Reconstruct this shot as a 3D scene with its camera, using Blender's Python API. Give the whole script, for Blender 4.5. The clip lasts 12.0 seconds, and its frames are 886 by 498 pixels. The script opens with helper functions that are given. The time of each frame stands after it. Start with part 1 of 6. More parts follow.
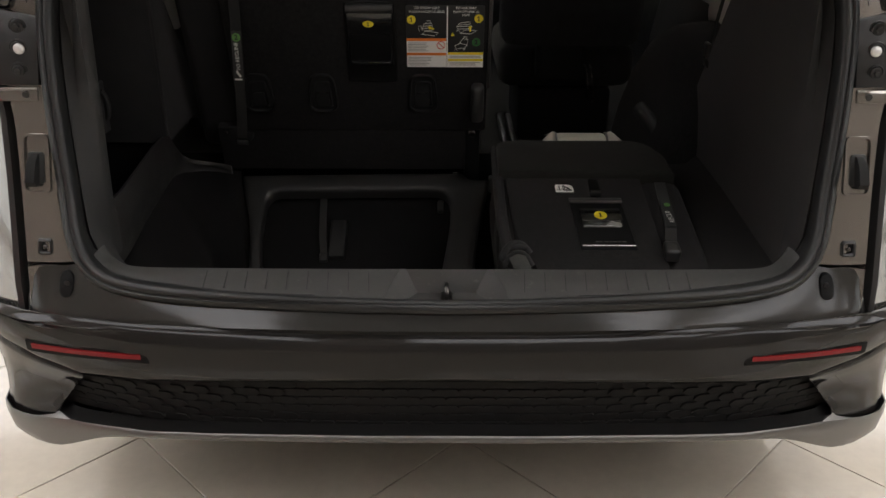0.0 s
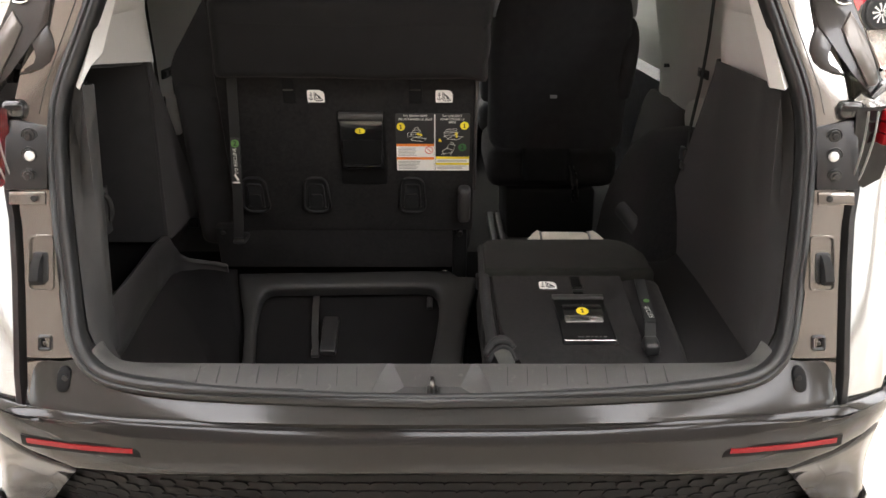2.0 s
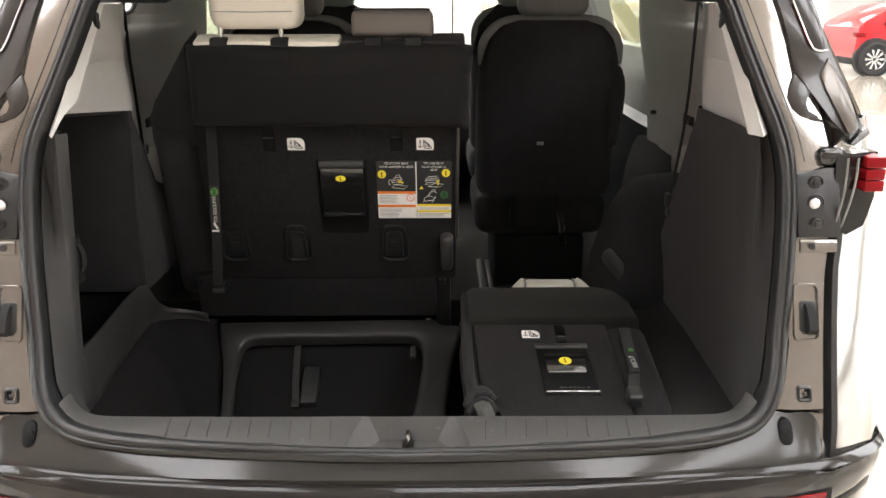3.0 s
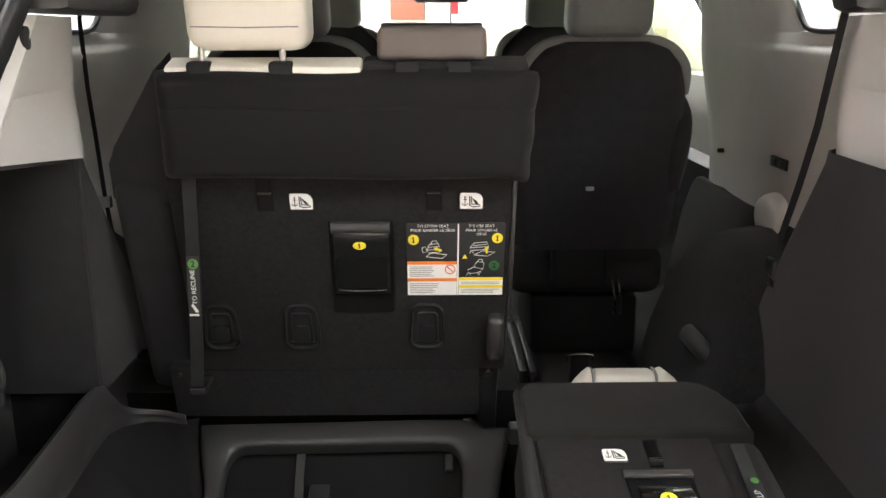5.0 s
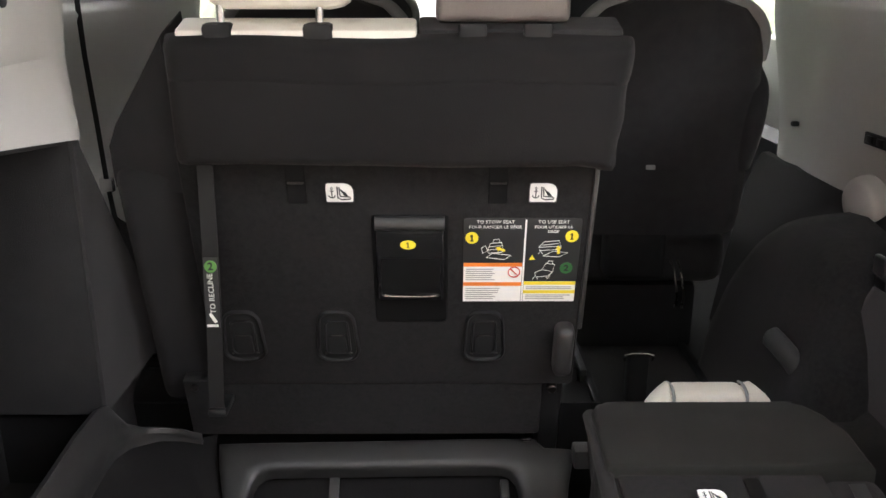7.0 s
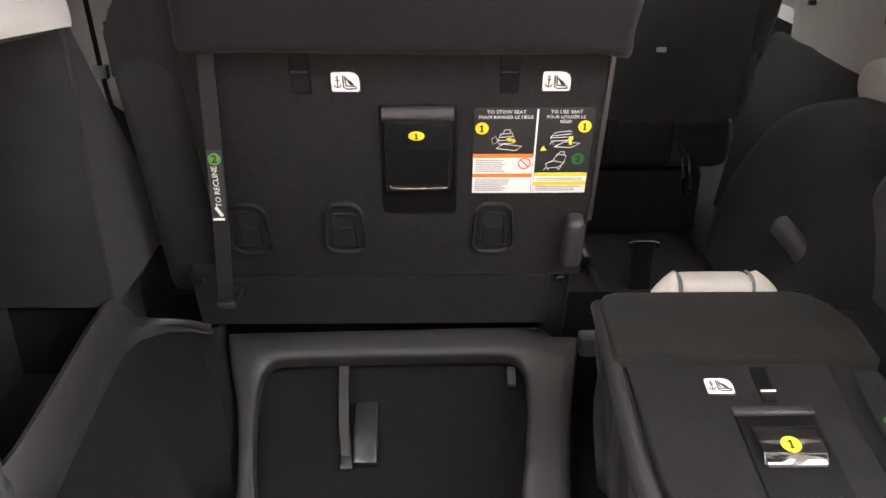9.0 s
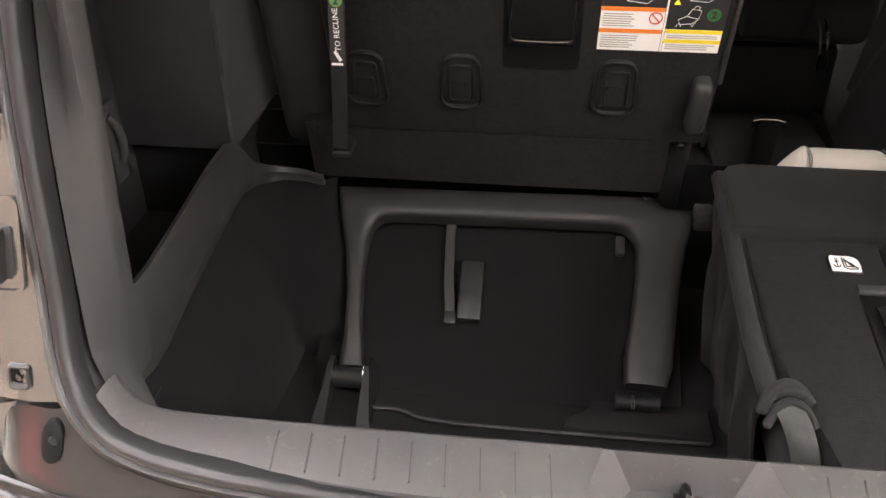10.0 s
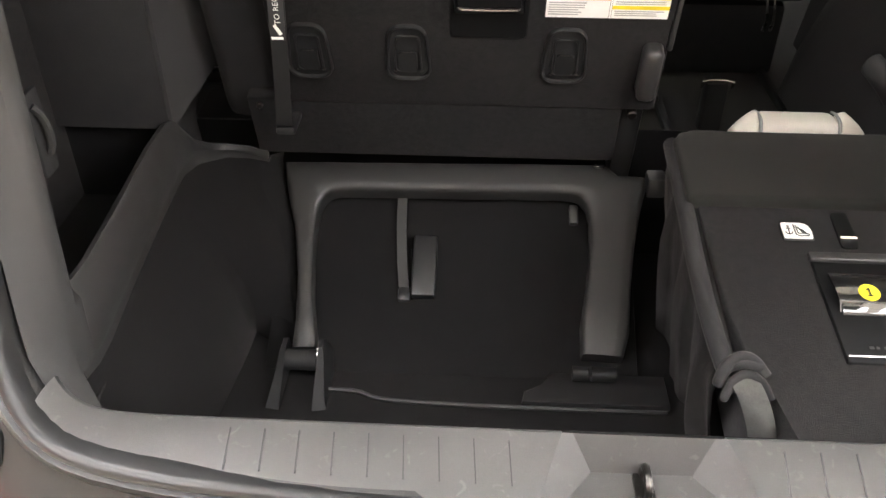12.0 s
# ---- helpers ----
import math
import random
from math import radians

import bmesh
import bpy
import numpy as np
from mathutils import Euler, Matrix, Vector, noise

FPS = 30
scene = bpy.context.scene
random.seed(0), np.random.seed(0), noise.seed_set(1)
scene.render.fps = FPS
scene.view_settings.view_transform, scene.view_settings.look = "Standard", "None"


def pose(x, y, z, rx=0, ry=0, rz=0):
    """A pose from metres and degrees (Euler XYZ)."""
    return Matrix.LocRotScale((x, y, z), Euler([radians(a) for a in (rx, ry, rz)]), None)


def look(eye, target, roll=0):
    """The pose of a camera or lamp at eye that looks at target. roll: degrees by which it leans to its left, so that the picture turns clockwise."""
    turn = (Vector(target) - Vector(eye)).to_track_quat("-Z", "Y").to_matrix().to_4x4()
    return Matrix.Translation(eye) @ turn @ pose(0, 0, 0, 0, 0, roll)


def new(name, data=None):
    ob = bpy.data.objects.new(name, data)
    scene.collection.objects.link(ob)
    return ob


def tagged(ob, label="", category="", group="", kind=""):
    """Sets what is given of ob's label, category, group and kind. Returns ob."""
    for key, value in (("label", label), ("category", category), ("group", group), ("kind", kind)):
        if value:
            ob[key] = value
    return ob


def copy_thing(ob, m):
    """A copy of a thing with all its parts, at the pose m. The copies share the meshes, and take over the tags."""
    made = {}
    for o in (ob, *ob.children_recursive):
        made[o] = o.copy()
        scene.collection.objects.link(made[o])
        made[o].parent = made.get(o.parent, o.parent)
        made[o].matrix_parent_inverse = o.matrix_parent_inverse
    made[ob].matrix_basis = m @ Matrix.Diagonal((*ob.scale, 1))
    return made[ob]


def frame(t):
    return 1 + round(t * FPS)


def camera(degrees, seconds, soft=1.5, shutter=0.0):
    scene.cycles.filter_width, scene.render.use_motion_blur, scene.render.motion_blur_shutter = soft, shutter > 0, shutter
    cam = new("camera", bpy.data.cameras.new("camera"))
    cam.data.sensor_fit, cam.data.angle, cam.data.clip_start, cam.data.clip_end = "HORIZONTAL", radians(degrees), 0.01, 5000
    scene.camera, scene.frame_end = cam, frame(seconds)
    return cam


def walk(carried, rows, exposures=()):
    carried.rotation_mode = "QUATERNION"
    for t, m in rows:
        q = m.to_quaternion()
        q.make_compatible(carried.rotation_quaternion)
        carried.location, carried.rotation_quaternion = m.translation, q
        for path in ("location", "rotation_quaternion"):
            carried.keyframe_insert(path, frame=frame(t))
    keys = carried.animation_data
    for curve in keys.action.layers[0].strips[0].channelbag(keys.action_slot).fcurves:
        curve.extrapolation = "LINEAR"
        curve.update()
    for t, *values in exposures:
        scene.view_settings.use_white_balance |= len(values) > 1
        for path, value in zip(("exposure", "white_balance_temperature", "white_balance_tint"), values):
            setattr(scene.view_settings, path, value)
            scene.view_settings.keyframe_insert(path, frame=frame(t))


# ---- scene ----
cam = camera(55.6, 12.0)
PATH = [
    (0, (-0.008, -1.415, 1.419), (-0.007, 0.384, 0.546), 0.2),
    (0.5, (0.028, -1.46, 1.435), (0.027, 0.339, 0.56), 0.1),
    (1, (0.039, -1.46, 1.442), (0.04, 0.362, 0.618), 0.1),
    (1.5, (0.023, -1.472, 1.457), (0.028, 0.389, 0.723), 0.1),
    (2, (0.016, -1.48, 1.447), (0.022, 0.408, 0.785), 0.1),
    (2.5, (0.032, -1.47, 1.449), (0.036, 0.441, 0.86), -0.1),
    (3, (0.063, -1.451, 1.445), (0.068, 0.469, 0.886), -0.1),
    (3.5, (0.03, -1.355, 1.435), (0.048, 0.571, 0.894), 0.1),
    (5.5, (-0.054, -0.813, 1.411), (-0.023, 1.126, 0.925), -0.1),
    (6, (-0.021, -0.723, 1.389), (0.014, 1.22, 0.917), -0.1),
    (6.5, (-0.077, -0.698, 1.418), (-0.05, 1.243, 0.937), -0.1),
    (7, (-0.139, -0.675, 1.419), (-0.126, 1.236, 0.827), 0.1),
    (9, (-0.16, -0.647, 1.429), (-0.138, 1.16, 0.572), 0.0),
    (9.5, (-0.176, -0.654, 1.407), (-0.178, 1.111, 0.466), 0.0),
    (10, (-0.189, -0.657, 1.376), (-0.384, 1.009, 0.287), -0.2),
    (10.5, (-0.177, -0.656, 1.377), (-0.403, 0.97, 0.234), -0.5),
    (11, (-0.173, -0.653, 1.375), (-0.382, 0.967, 0.221), -0.5),
    (11.5, (-0.178, -0.643, 1.375), (-0.327, 0.982, 0.218), -0.2),
    (12, (-0.19, -0.615, 1.387), (-0.271, 1.002, 0.213), 0.1),
]
EXPOSURES = [(0, -0.61, 6200, 12), (0.3, -0.06, 6200, 12), (0.5, 0.34, 6200, 13), (1, 0.84, 6150, 13), (2, 0.94, 6150, 13), (3.5, 0.94, 6150, 11), (5.5, 1.7, 5900, 11), (6.5, 1.8, 5850, 12), (7, 1.6, 5850, 13), (9, 2.02, 6050, 17), (9.5, 2.07, 6150, 17), (10, 1.64, 6300, 18), (10.5, 1.12, 6350, 17), (11, 1.22, 6300, 14), (11.5, 1.47, 6200, 14), (12, 2.0, 6200, 13)]
walk(cam, [(t, look(eye, target, roll)) for t, eye, target, roll in PATH], EXPOSURES)

# ---- world, lights, exposure ----
world = bpy.data.worlds.new("world")
scene.world = world
world.use_nodes = True
world.node_tree.nodes["Background"].inputs[0].default_value = (1.0, 0.985, 0.96, 1)
world.node_tree.nodes["Background"].inputs[1].default_value = 3.0
LAMP = 5.2


# ---- materials ----
def mat(name, base, rough=0.5, metal=0.0, coat=0.0, vary=0.15, scale=30.0, bump=0.0, fine=400.0, spec=0.5, rvary=0.1, sheen=0.0):
    """Principled surface with two scales of noise in colour and gloss, and a fine relief."""
    m = bpy.data.materials.new(name)
    m.use_nodes = True
    nt = m.node_tree
    p = nt.nodes["Principled BSDF"]
    p.inputs["Metallic"].default_value = metal
    p.inputs["Coat Weight"].default_value = coat
    p.inputs["Coat Roughness"].default_value = 0.04
    p.inputs["Specular IOR Level"].default_value = spec
    p.inputs["Sheen Weight"].default_value = sheen
    p.inputs["Sheen Roughness"].default_value = 0.45
    p.inputs["Sheen Tint"].default_value = (1.0, 0.93, 0.89, 1)
    geo = nt.nodes.new("ShaderNodeNewGeometry")
    big = nt.nodes.new("ShaderNodeTexNoise")
    big.inputs["Scale"].default_value = scale
    big.inputs["Detail"].default_value = 5
    small = nt.nodes.new("ShaderNodeTexNoise")
    small.inputs["Scale"].default_value = fine
    small.inputs["Detail"].default_value = 3
    nt.links.new(geo.outputs["Position"], big.inputs["Vector"])
    nt.links.new(geo.outputs["Position"], small.inputs["Vector"])
    add = nt.nodes.new("ShaderNodeMath")
    add.operation = "ADD"
    nt.links.new(big.outputs["Fac"], add.inputs[0])
    nt.links.new(small.outputs["Fac"], add.inputs[1])
    ramp = nt.nodes.new("ShaderNodeMapRange")
    ramp.inputs["From Min"].default_value, ramp.inputs["From Max"].default_value = 0.6, 1.4
    ramp.inputs["To Min"].default_value, ramp.inputs["To Max"].default_value = 1 - vary, 1 + vary
    nt.links.new(add.outputs[0], ramp.inputs["Value"])
    mix = nt.nodes.new("ShaderNodeVectorMath")
    mix.operation = "SCALE"
    mix.inputs[0].default_value = base
    nt.links.new(ramp.outputs[0], mix.inputs["Scale"])
    nt.links.new(mix.outputs[0], p.inputs["Base Color"])
    rr = nt.nodes.new("ShaderNodeMapRange")
    rr.inputs["To Min"].default_value, rr.inputs["To Max"].default_value = max(0.0, rough - rvary), min(1.0, rough + rvary)
    nt.links.new(big.outputs["Fac"], rr.inputs["Value"])
    nt.links.new(rr.outputs[0], p.inputs["Roughness"])
    if bump:
        b = nt.nodes.new("ShaderNodeBump")
        b.inputs["Strength"].default_value = bump
        b.inputs["Distance"].default_value = 0.001
        nt.links.new(small.outputs["Fac"], b.inputs["Height"])
        nt.links.new(b.outputs[0], p.inputs["Normal"])
    return m


def glow(name, base, strength):
    m = bpy.data.materials.new(name)
    m.use_nodes = True
    p = m.node_tree.nodes["Principled BSDF"]
    p.inputs["Base Color"].default_value = (*base, 1)
    p.inputs["Emission Color"].default_value = (*base, 1)
    p.inputs["Emission Strength"].default_value = strength
    return m


def glass(name, tint, rough=0.0):
    m = bpy.data.materials.new(name)
    m.use_nodes = True
    nt = m.node_tree
    out = nt.nodes["Material Output"]
    tr = nt.nodes.new("ShaderNodeBsdfTransparent")
    tr.inputs[0].default_value = (*tint, 1)
    gl = nt.nodes.new("ShaderNodeBsdfGlossy")
    gl.inputs["Roughness"].default_value = rough + 0.02
    fa = nt.nodes.new("ShaderNodeLayerWeight")
    pw = nt.nodes.new("ShaderNodeMath")
    pw.operation = "POWER"
    pw.inputs[1].default_value = 3.0
    nt.links.new(fa.outputs["Facing"], pw.inputs[0])
    fr = nt.nodes.new("ShaderNodeMath")
    fr.operation = "MULTIPLY_ADD"
    fr.inputs[1].default_value, fr.inputs[2].default_value = 0.6, 0.03
    nt.links.new(pw.outputs[0], fr.inputs[0])
    mx = nt.nodes.new("ShaderNodeMixShader")
    nt.links.new(fr.outputs[0], mx.inputs[0])
    nt.links.new(tr.outputs[0], mx.inputs[1])
    nt.links.new(gl.outputs[0], mx.inputs[2])
    nt.links.new(mx.outputs[0], out.inputs[0])
    return m


def scuffs(m, tone, scale, low, high):
    """Pale rub marks with a shape of their own over a surface."""
    nt = m.node_tree
    p = nt.nodes["Principled BSDF"]
    old = p.inputs["Base Color"].links[0].from_socket
    geo = nt.nodes.new("ShaderNodeNewGeometry")
    rub = nt.nodes.new("ShaderNodeTexNoise")
    rub.inputs["Scale"].default_value, rub.inputs["Detail"].default_value, rub.inputs["Distortion"].default_value = scale, 4, 1.2
    nt.links.new(geo.outputs["Position"], rub.inputs["Vector"])
    cut = nt.nodes.new("ShaderNodeMapRange")
    cut.inputs["From Min"].default_value, cut.inputs["From Max"].default_value, cut.inputs["To Max"].default_value = low, high, 0.55
    nt.links.new(rub.outputs["Fac"], cut.inputs["Value"])
    mix = nt.nodes.new("ShaderNodeMix")
    mix.data_type = "RGBA"
    mix.inputs[7].default_value = (*tone, 1)
    nt.links.new(cut.outputs[0], mix.inputs[0])
    nt.links.new(old, mix.inputs[6])
    nt.links.new(mix.outputs[2], p.inputs["Base Color"])


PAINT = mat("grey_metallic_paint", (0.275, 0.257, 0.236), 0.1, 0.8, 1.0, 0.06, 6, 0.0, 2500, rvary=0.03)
# The body's grey paint, darkened for the dim surroundings the bumper mirrors.
PAINT_DARKENED = mat("grey_paint_dark_reflection", (0.0155, 0.0142, 0.0134), 0.08, 0.0, 0.05, 0.06, 6, 0.0, 2500, 0.23, rvary=0.02)
GLOSSBLACK = mat("gloss_black", (0.012, 0.012, 0.012), 0.12, 0, 0.6, 0.2, 8, rvary=0.05)
RUBBER = mat("weatherstrip_rubber", (0.014, 0.0137, 0.0135), 0.4, 0, 0, 0.15, 40, 0.1, 600)
RIBGREY = mat("rib_groove_grey", (0.045, 0.044, 0.042), 0.5, 0, 0, 0.1, 20)
TRIMDARK = mat("dark_trim_plastic", (0.038, 0.037, 0.0358), 0.6, 0, 0, 0.12, 20, 0.25, 900, 0.3)
PLASTIC = mat("dark_grey_plastic", (0.036, 0.0346, 0.0332), 0.42, 0, 0, 0.12, 20, 0.25, 900)
SILLGREY = mat("sill_grey_plastic", (0.122, 0.118, 0.112), 0.42, 0, 0, 0.14, 14, 0.25, 900)
scuffs(SILLGREY, (0.2, 0.195, 0.182), 55, 0.62, 0.72)
FRAMEGREY = mat("seat_frame_grey", (0.027, 0.0261, 0.0246), 0.45, 0, 0, 0.12, 18, 0.2, 700)
BLACKPLASTIC = mat("black_plastic", (0.018, 0.0178, 0.0176), 0.35, 0, 0, 0.15, 30, 0.2, 800)
CARPET = mat("black_carpet", (0.0125, 0.0119, 0.0118), 0.95, 0, 0, 0.75, 110, 1.0, 700, 0.2, sheen=0.08)
scuffs(CARPET, (0.0165, 0.0148, 0.0138), 30, 0.52, 0.66)
# Carpet black taken darker for the shade down in the well and bin.
WELLSHADE = mat("shaded_well_black", (0.0076, 0.0071, 0.007), 0.95, 0, 0, 0.35, 25, 1.0, 700, 0.15, sheen=0.06)
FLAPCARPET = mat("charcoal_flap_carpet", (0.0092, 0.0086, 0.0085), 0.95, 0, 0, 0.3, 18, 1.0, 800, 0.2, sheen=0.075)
PANELFELT = mat("panel_felt", (0.028, 0.027, 0.0269), 0.9, 0, 0, 0.25, 20, 0.8, 800, 0.2, sheen=0.075)
# Flap carpet lightened because the folded flap lies facing the light.
LITFLAP = mat("lit_grey_green_carpet", (0.0175, 0.0172, 0.015), 0.95, 0, 0, 0.3, 18, 1.0, 800, 0.2, sheen=0.075)
# Cabin carpet and seat cloth, lightened to replace light the deep cabin lacks.
LITCABINCARPET = mat("lightened_cabin_carpet", (0.0175, 0.0167, 0.0166), 0.95, 0, 0, 0.4, 60, 1.0, 700, 0.2, sheen=0.1)
LITKNIT = mat("lightened_seat_knit", (0.036, 0.0345, 0.035), 0.9, 0, 0, 0.3, 30, 0.8, 900, 0.2, sheen=0.12)
FABRIC = mat("black_seat_fabric", (0.023, 0.0222, 0.0225), 0.9, 0, 0, 0.3, 18, 0.8, 900, 0.2, sheen=0.08)
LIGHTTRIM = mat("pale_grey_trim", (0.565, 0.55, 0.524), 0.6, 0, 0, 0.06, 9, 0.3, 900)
# The pale trim with shade put into its colour, for the far pillars.
SHADETRIM = mat("shaded_pale_trim", (0.27, 0.265, 0.25), 0.6, 0, 0, 0.06, 9, 0.3, 900)
LEATHER = mat("white_leather", (0.72, 0.68, 0.6), 0.5, 0, 0, 0.06, 12, 0.5, 500)
GREYLEATHER = mat("grey_leather", (0.25, 0.249, 0.245), 0.5, 0, 0, 0.08, 12, 0.5, 500)
DARKLEATHER = mat("taupe_leather", (0.12, 0.105, 0.095), 0.5, 0, 0, 0.1, 12, 0.5, 500)
CHROME = mat("chrome", (0.75, 0.75, 0.74), 0.12, 1, 0, 0.05, 20, rvary=0.05)
GRILLE = mat("matt_black_grille", (0.013, 0.0122, 0.0118), 0.55, 0, 0, 0.2, 30, 0.2, 800, 0.18)
STEEL = mat("black_steel", (0.08, 0.075, 0.07), 0.3, 1, 0, 0.2, 30)
MOULDING = mat("dark_brown_moulding", (0.03, 0.0265, 0.0245), 0.25, 0, 0.4, 0.12, 12, rvary=0.05)
MOULDPLATE = mat("bronze_moulding_plate", (0.13, 0.118, 0.105), 0.3, 0.6, 0.3, 0.08, 12, rvary=0.05)
REDLENS = mat("red_lens", (0.2, 0.003, 0.006), 0.35, 0, 0.0, 0.1, 60, spec=0.2, rvary=0.03)
WHITE = mat("white_print", (0.85, 0.84, 0.8), 0.45, 0, 0, 0.03, 50)
YELLOW = mat("yellow_print", (0.85, 0.68, 0.03), 0.45, 0, 0, 0.04, 50)
ORANGE = mat("orange_print", (0.8, 0.22, 0.03), 0.45, 0, 0, 0.04, 50)
GREEN = mat("green_print", (0.1, 0.27, 0.05), 0.45, 0, 0, 0.04, 50)
DARKGREEN = mat("dark_green_print", (0.03, 0.13, 0.035), 0.45, 0, 0, 0.04, 50)
# Black housings and recesses; on flat slot and hole plates it paints their shade.
VOID = mat("black_and_slot_shade", (0.005, 0.005, 0.005), 0.6, 0, 0, 0.2, 40, 0, 600, 0.15)
INKMATT = mat("matt_black_bracket", (0.02, 0.0198, 0.0198), 0.7, 0, 0, 0.2, 40, 0.2, 600, 0.15)
TRIMBLACK = mat("black_plate", (0.014, 0.0137, 0.0135), 0.6, 0, 0, 0.15, 20, 0.2, 700, 0.25)
INK = mat("ink", (0.018, 0.018, 0.018), 0.5, 0, 0, 0.1, 50)
GREYINK = mat("grey_ink", (0.35, 0.34, 0.33), 0.5, 0, 0, 0.1, 50)
REDINK = mat("red_ink", (0.6, 0.03, 0.02), 0.5, 0, 0, 0.1, 50)
WALL = mat("white_wall_paint", (0.82, 0.815, 0.8), 0.7, 0, 0, 0.04, 1.5, 0.1, 60)
CEIL = mat("ceiling_white", (0.85, 0.84, 0.81), 0.8, 0, 0, 0.03, 2)
TILE = mat("cream_polished_tile", (0.57, 0.515, 0.43), 0.12, 0, 0.3, 0.07, 1.3, 0.0, 30, rvary=0.05)
GROUT = mat("tile_grout", (0.42, 0.37, 0.3), 0.8, 0, 0, 0.1, 30)
REDPAINT = mat("red_car_paint", (0.55, 0.012, 0.02), 0.25, 0.3, 1.0, 0.05, 4, rvary=0.03)
TYRE = mat("tyre_rubber", (0.02, 0.02, 0.02), 0.75, 0, 0, 0.2, 30, 0.3, 200)
ALLOY = mat("silver_alloy", (0.7, 0.7, 0.7), 0.25, 1, 0, 0.05, 10)
BROWN = mat("red_brown_wood", (0.28, 0.1, 0.06), 0.5, 0, 0, 0.15, 6)
STONEGREY = mat("grey_laminate", (0.3, 0.29, 0.27), 0.5, 0, 0, 0.1, 6)
TINT = glass("tinted_glass", (0.6, 0.63, 0.61))
CLEAR = glass("clear_glass", (0.87, 0.88, 0.86))
SIDEGLASS = glass("green_tinted_glass", (0.72, 0.77, 0.64))
LIGHTPANEL = glow("lamp_diffuser", (1.0, 0.98, 0.955), LAMP)


# ---- building blocks ----
def part(name, bm, material, parent=None, label="", smooth=40):
    """Links a bmesh, in world metres, as one mesh object under a thing or a part."""
    bmesh.ops.recalc_face_normals(bm, faces=bm.faces)
    me = bpy.data.meshes.new(name)
    bm.to_mesh(me)
    bm.free()
    me.materials.append(material)
    me.shade_smooth()
    me.set_sharp_from_angle(angle=radians(smooth))
    ob = new(name, me)
    if parent:
        ob.parent = parent
        if parent.type == "EMPTY":
            ob.matrix_parent_inverse = Matrix.Translation(parent.location).inverted()
    return tagged(ob, label)


def thing(name, base, label, category, group="", kind=""):
    ob = new(name)
    ob.location = base
    ob.empty_display_size = 0.1
    return tagged(ob, label, category, group, kind)


def box(bm, x0, x1, y0, y1, z0, z1, bevel=0.0, seg=2):
    v = [bm.verts.new((x, y, z)) for z in (z0, z1) for y in (y0, y1) for x in (x0, x1)]
    f = [bm.faces.new([v[i] for i in q]) for q in ((0, 1, 3, 2), (4, 6, 7, 5), (0, 4, 5, 1), (2, 3, 7, 6), (0, 2, 6, 4), (1, 5, 7, 3))]
    if bevel:
        e = list({e for q in f for e in q.edges})
        bmesh.ops.bevel(bm, geom=e, offset=bevel, segments=seg, affect="EDGES", profile=0.5)
    return bm


def sheet(bm, rows, closed=False, thick=0.0):
    """A loft through rows of points, with a thickness if given."""
    vs = [[bm.verts.new(p) for p in r] for r in rows]
    fs = []
    n = len(vs[0])
    m = n if closed else n - 1
    for a, b in zip(vs, vs[1:]):
        for i in range(m):
            fs.append(bm.faces.new((a[i], a[(i + 1) % n], b[(i + 1) % n], b[i])))
    if thick:
        bmesh.ops.recalc_face_normals(bm, faces=fs)
        for f in fs:
            f.normal_update()
        back = []
        for r in vs:
            line = []
            for v in r:
                nn = Vector()
                for f in v.link_faces:
                    nn += f.normal
                line.append(bm.verts.new(v.co - (nn.normalized() if nn.length > 1e-6 else nn) * thick))
            back.append(line)
        for a, b in zip(back, back[1:]):
            for i in range(m):
                bm.faces.new((a[i], b[i], b[(i + 1) % n], a[(i + 1) % n]))
        for f, g in ((vs[0], back[0]), (vs[-1], back[-1])):
            for i in range(m):
                bm.faces.new((f[i], f[(i + 1) % n], g[(i + 1) % n], g[i]))
        if not closed:
            for k in (0, -1):
                for i in range(len(vs) - 1):
                    bm.faces.new((vs[i][k], vs[i + 1][k], back[i + 1][k], back[i][k]))
    return bm


def solid(bm, rows):
    """A loft through closed rings, capped at both ends."""
    vs = [[bm.verts.new(p) for p in r] for r in rows]
    n = len(vs[0])
    for a, b in zip(vs, vs[1:]):
        for i in range(n):
            bm.faces.new((a[i], a[(i + 1) % n], b[(i + 1) % n], b[i]))
    bm.faces.new(vs[0][::-1])
    bm.faces.new(vs[-1])
    return bm


def prism(bm, poly, axis, a, b, bevel=0.0, seg=2):
    """A polygon of 2D points pushed from a to b along an axis."""
    def at(p, w):
        return {"x": (w, p[0], p[1]), "y": (p[0], w, p[1]), "z": (p[0], p[1], w)}[axis]
    lo = [bm.verts.new(at(p, a)) for p in poly]
    hi = [bm.verts.new(at(p, b)) for p in poly]
    n = len(poly)
    fs = [bm.faces.new(lo[::-1]), bm.faces.new(hi)]
    fs += [bm.faces.new((lo[i], lo[(i + 1) % n], hi[(i + 1) % n], hi[i])) for i in range(n)]
    if bevel:
        e = list({e for q in fs[:2] for e in q.edges})
        bmesh.ops.bevel(bm, geom=e, offset=bevel, segments=seg, affect="EDGES", profile=0.5)
    return bm


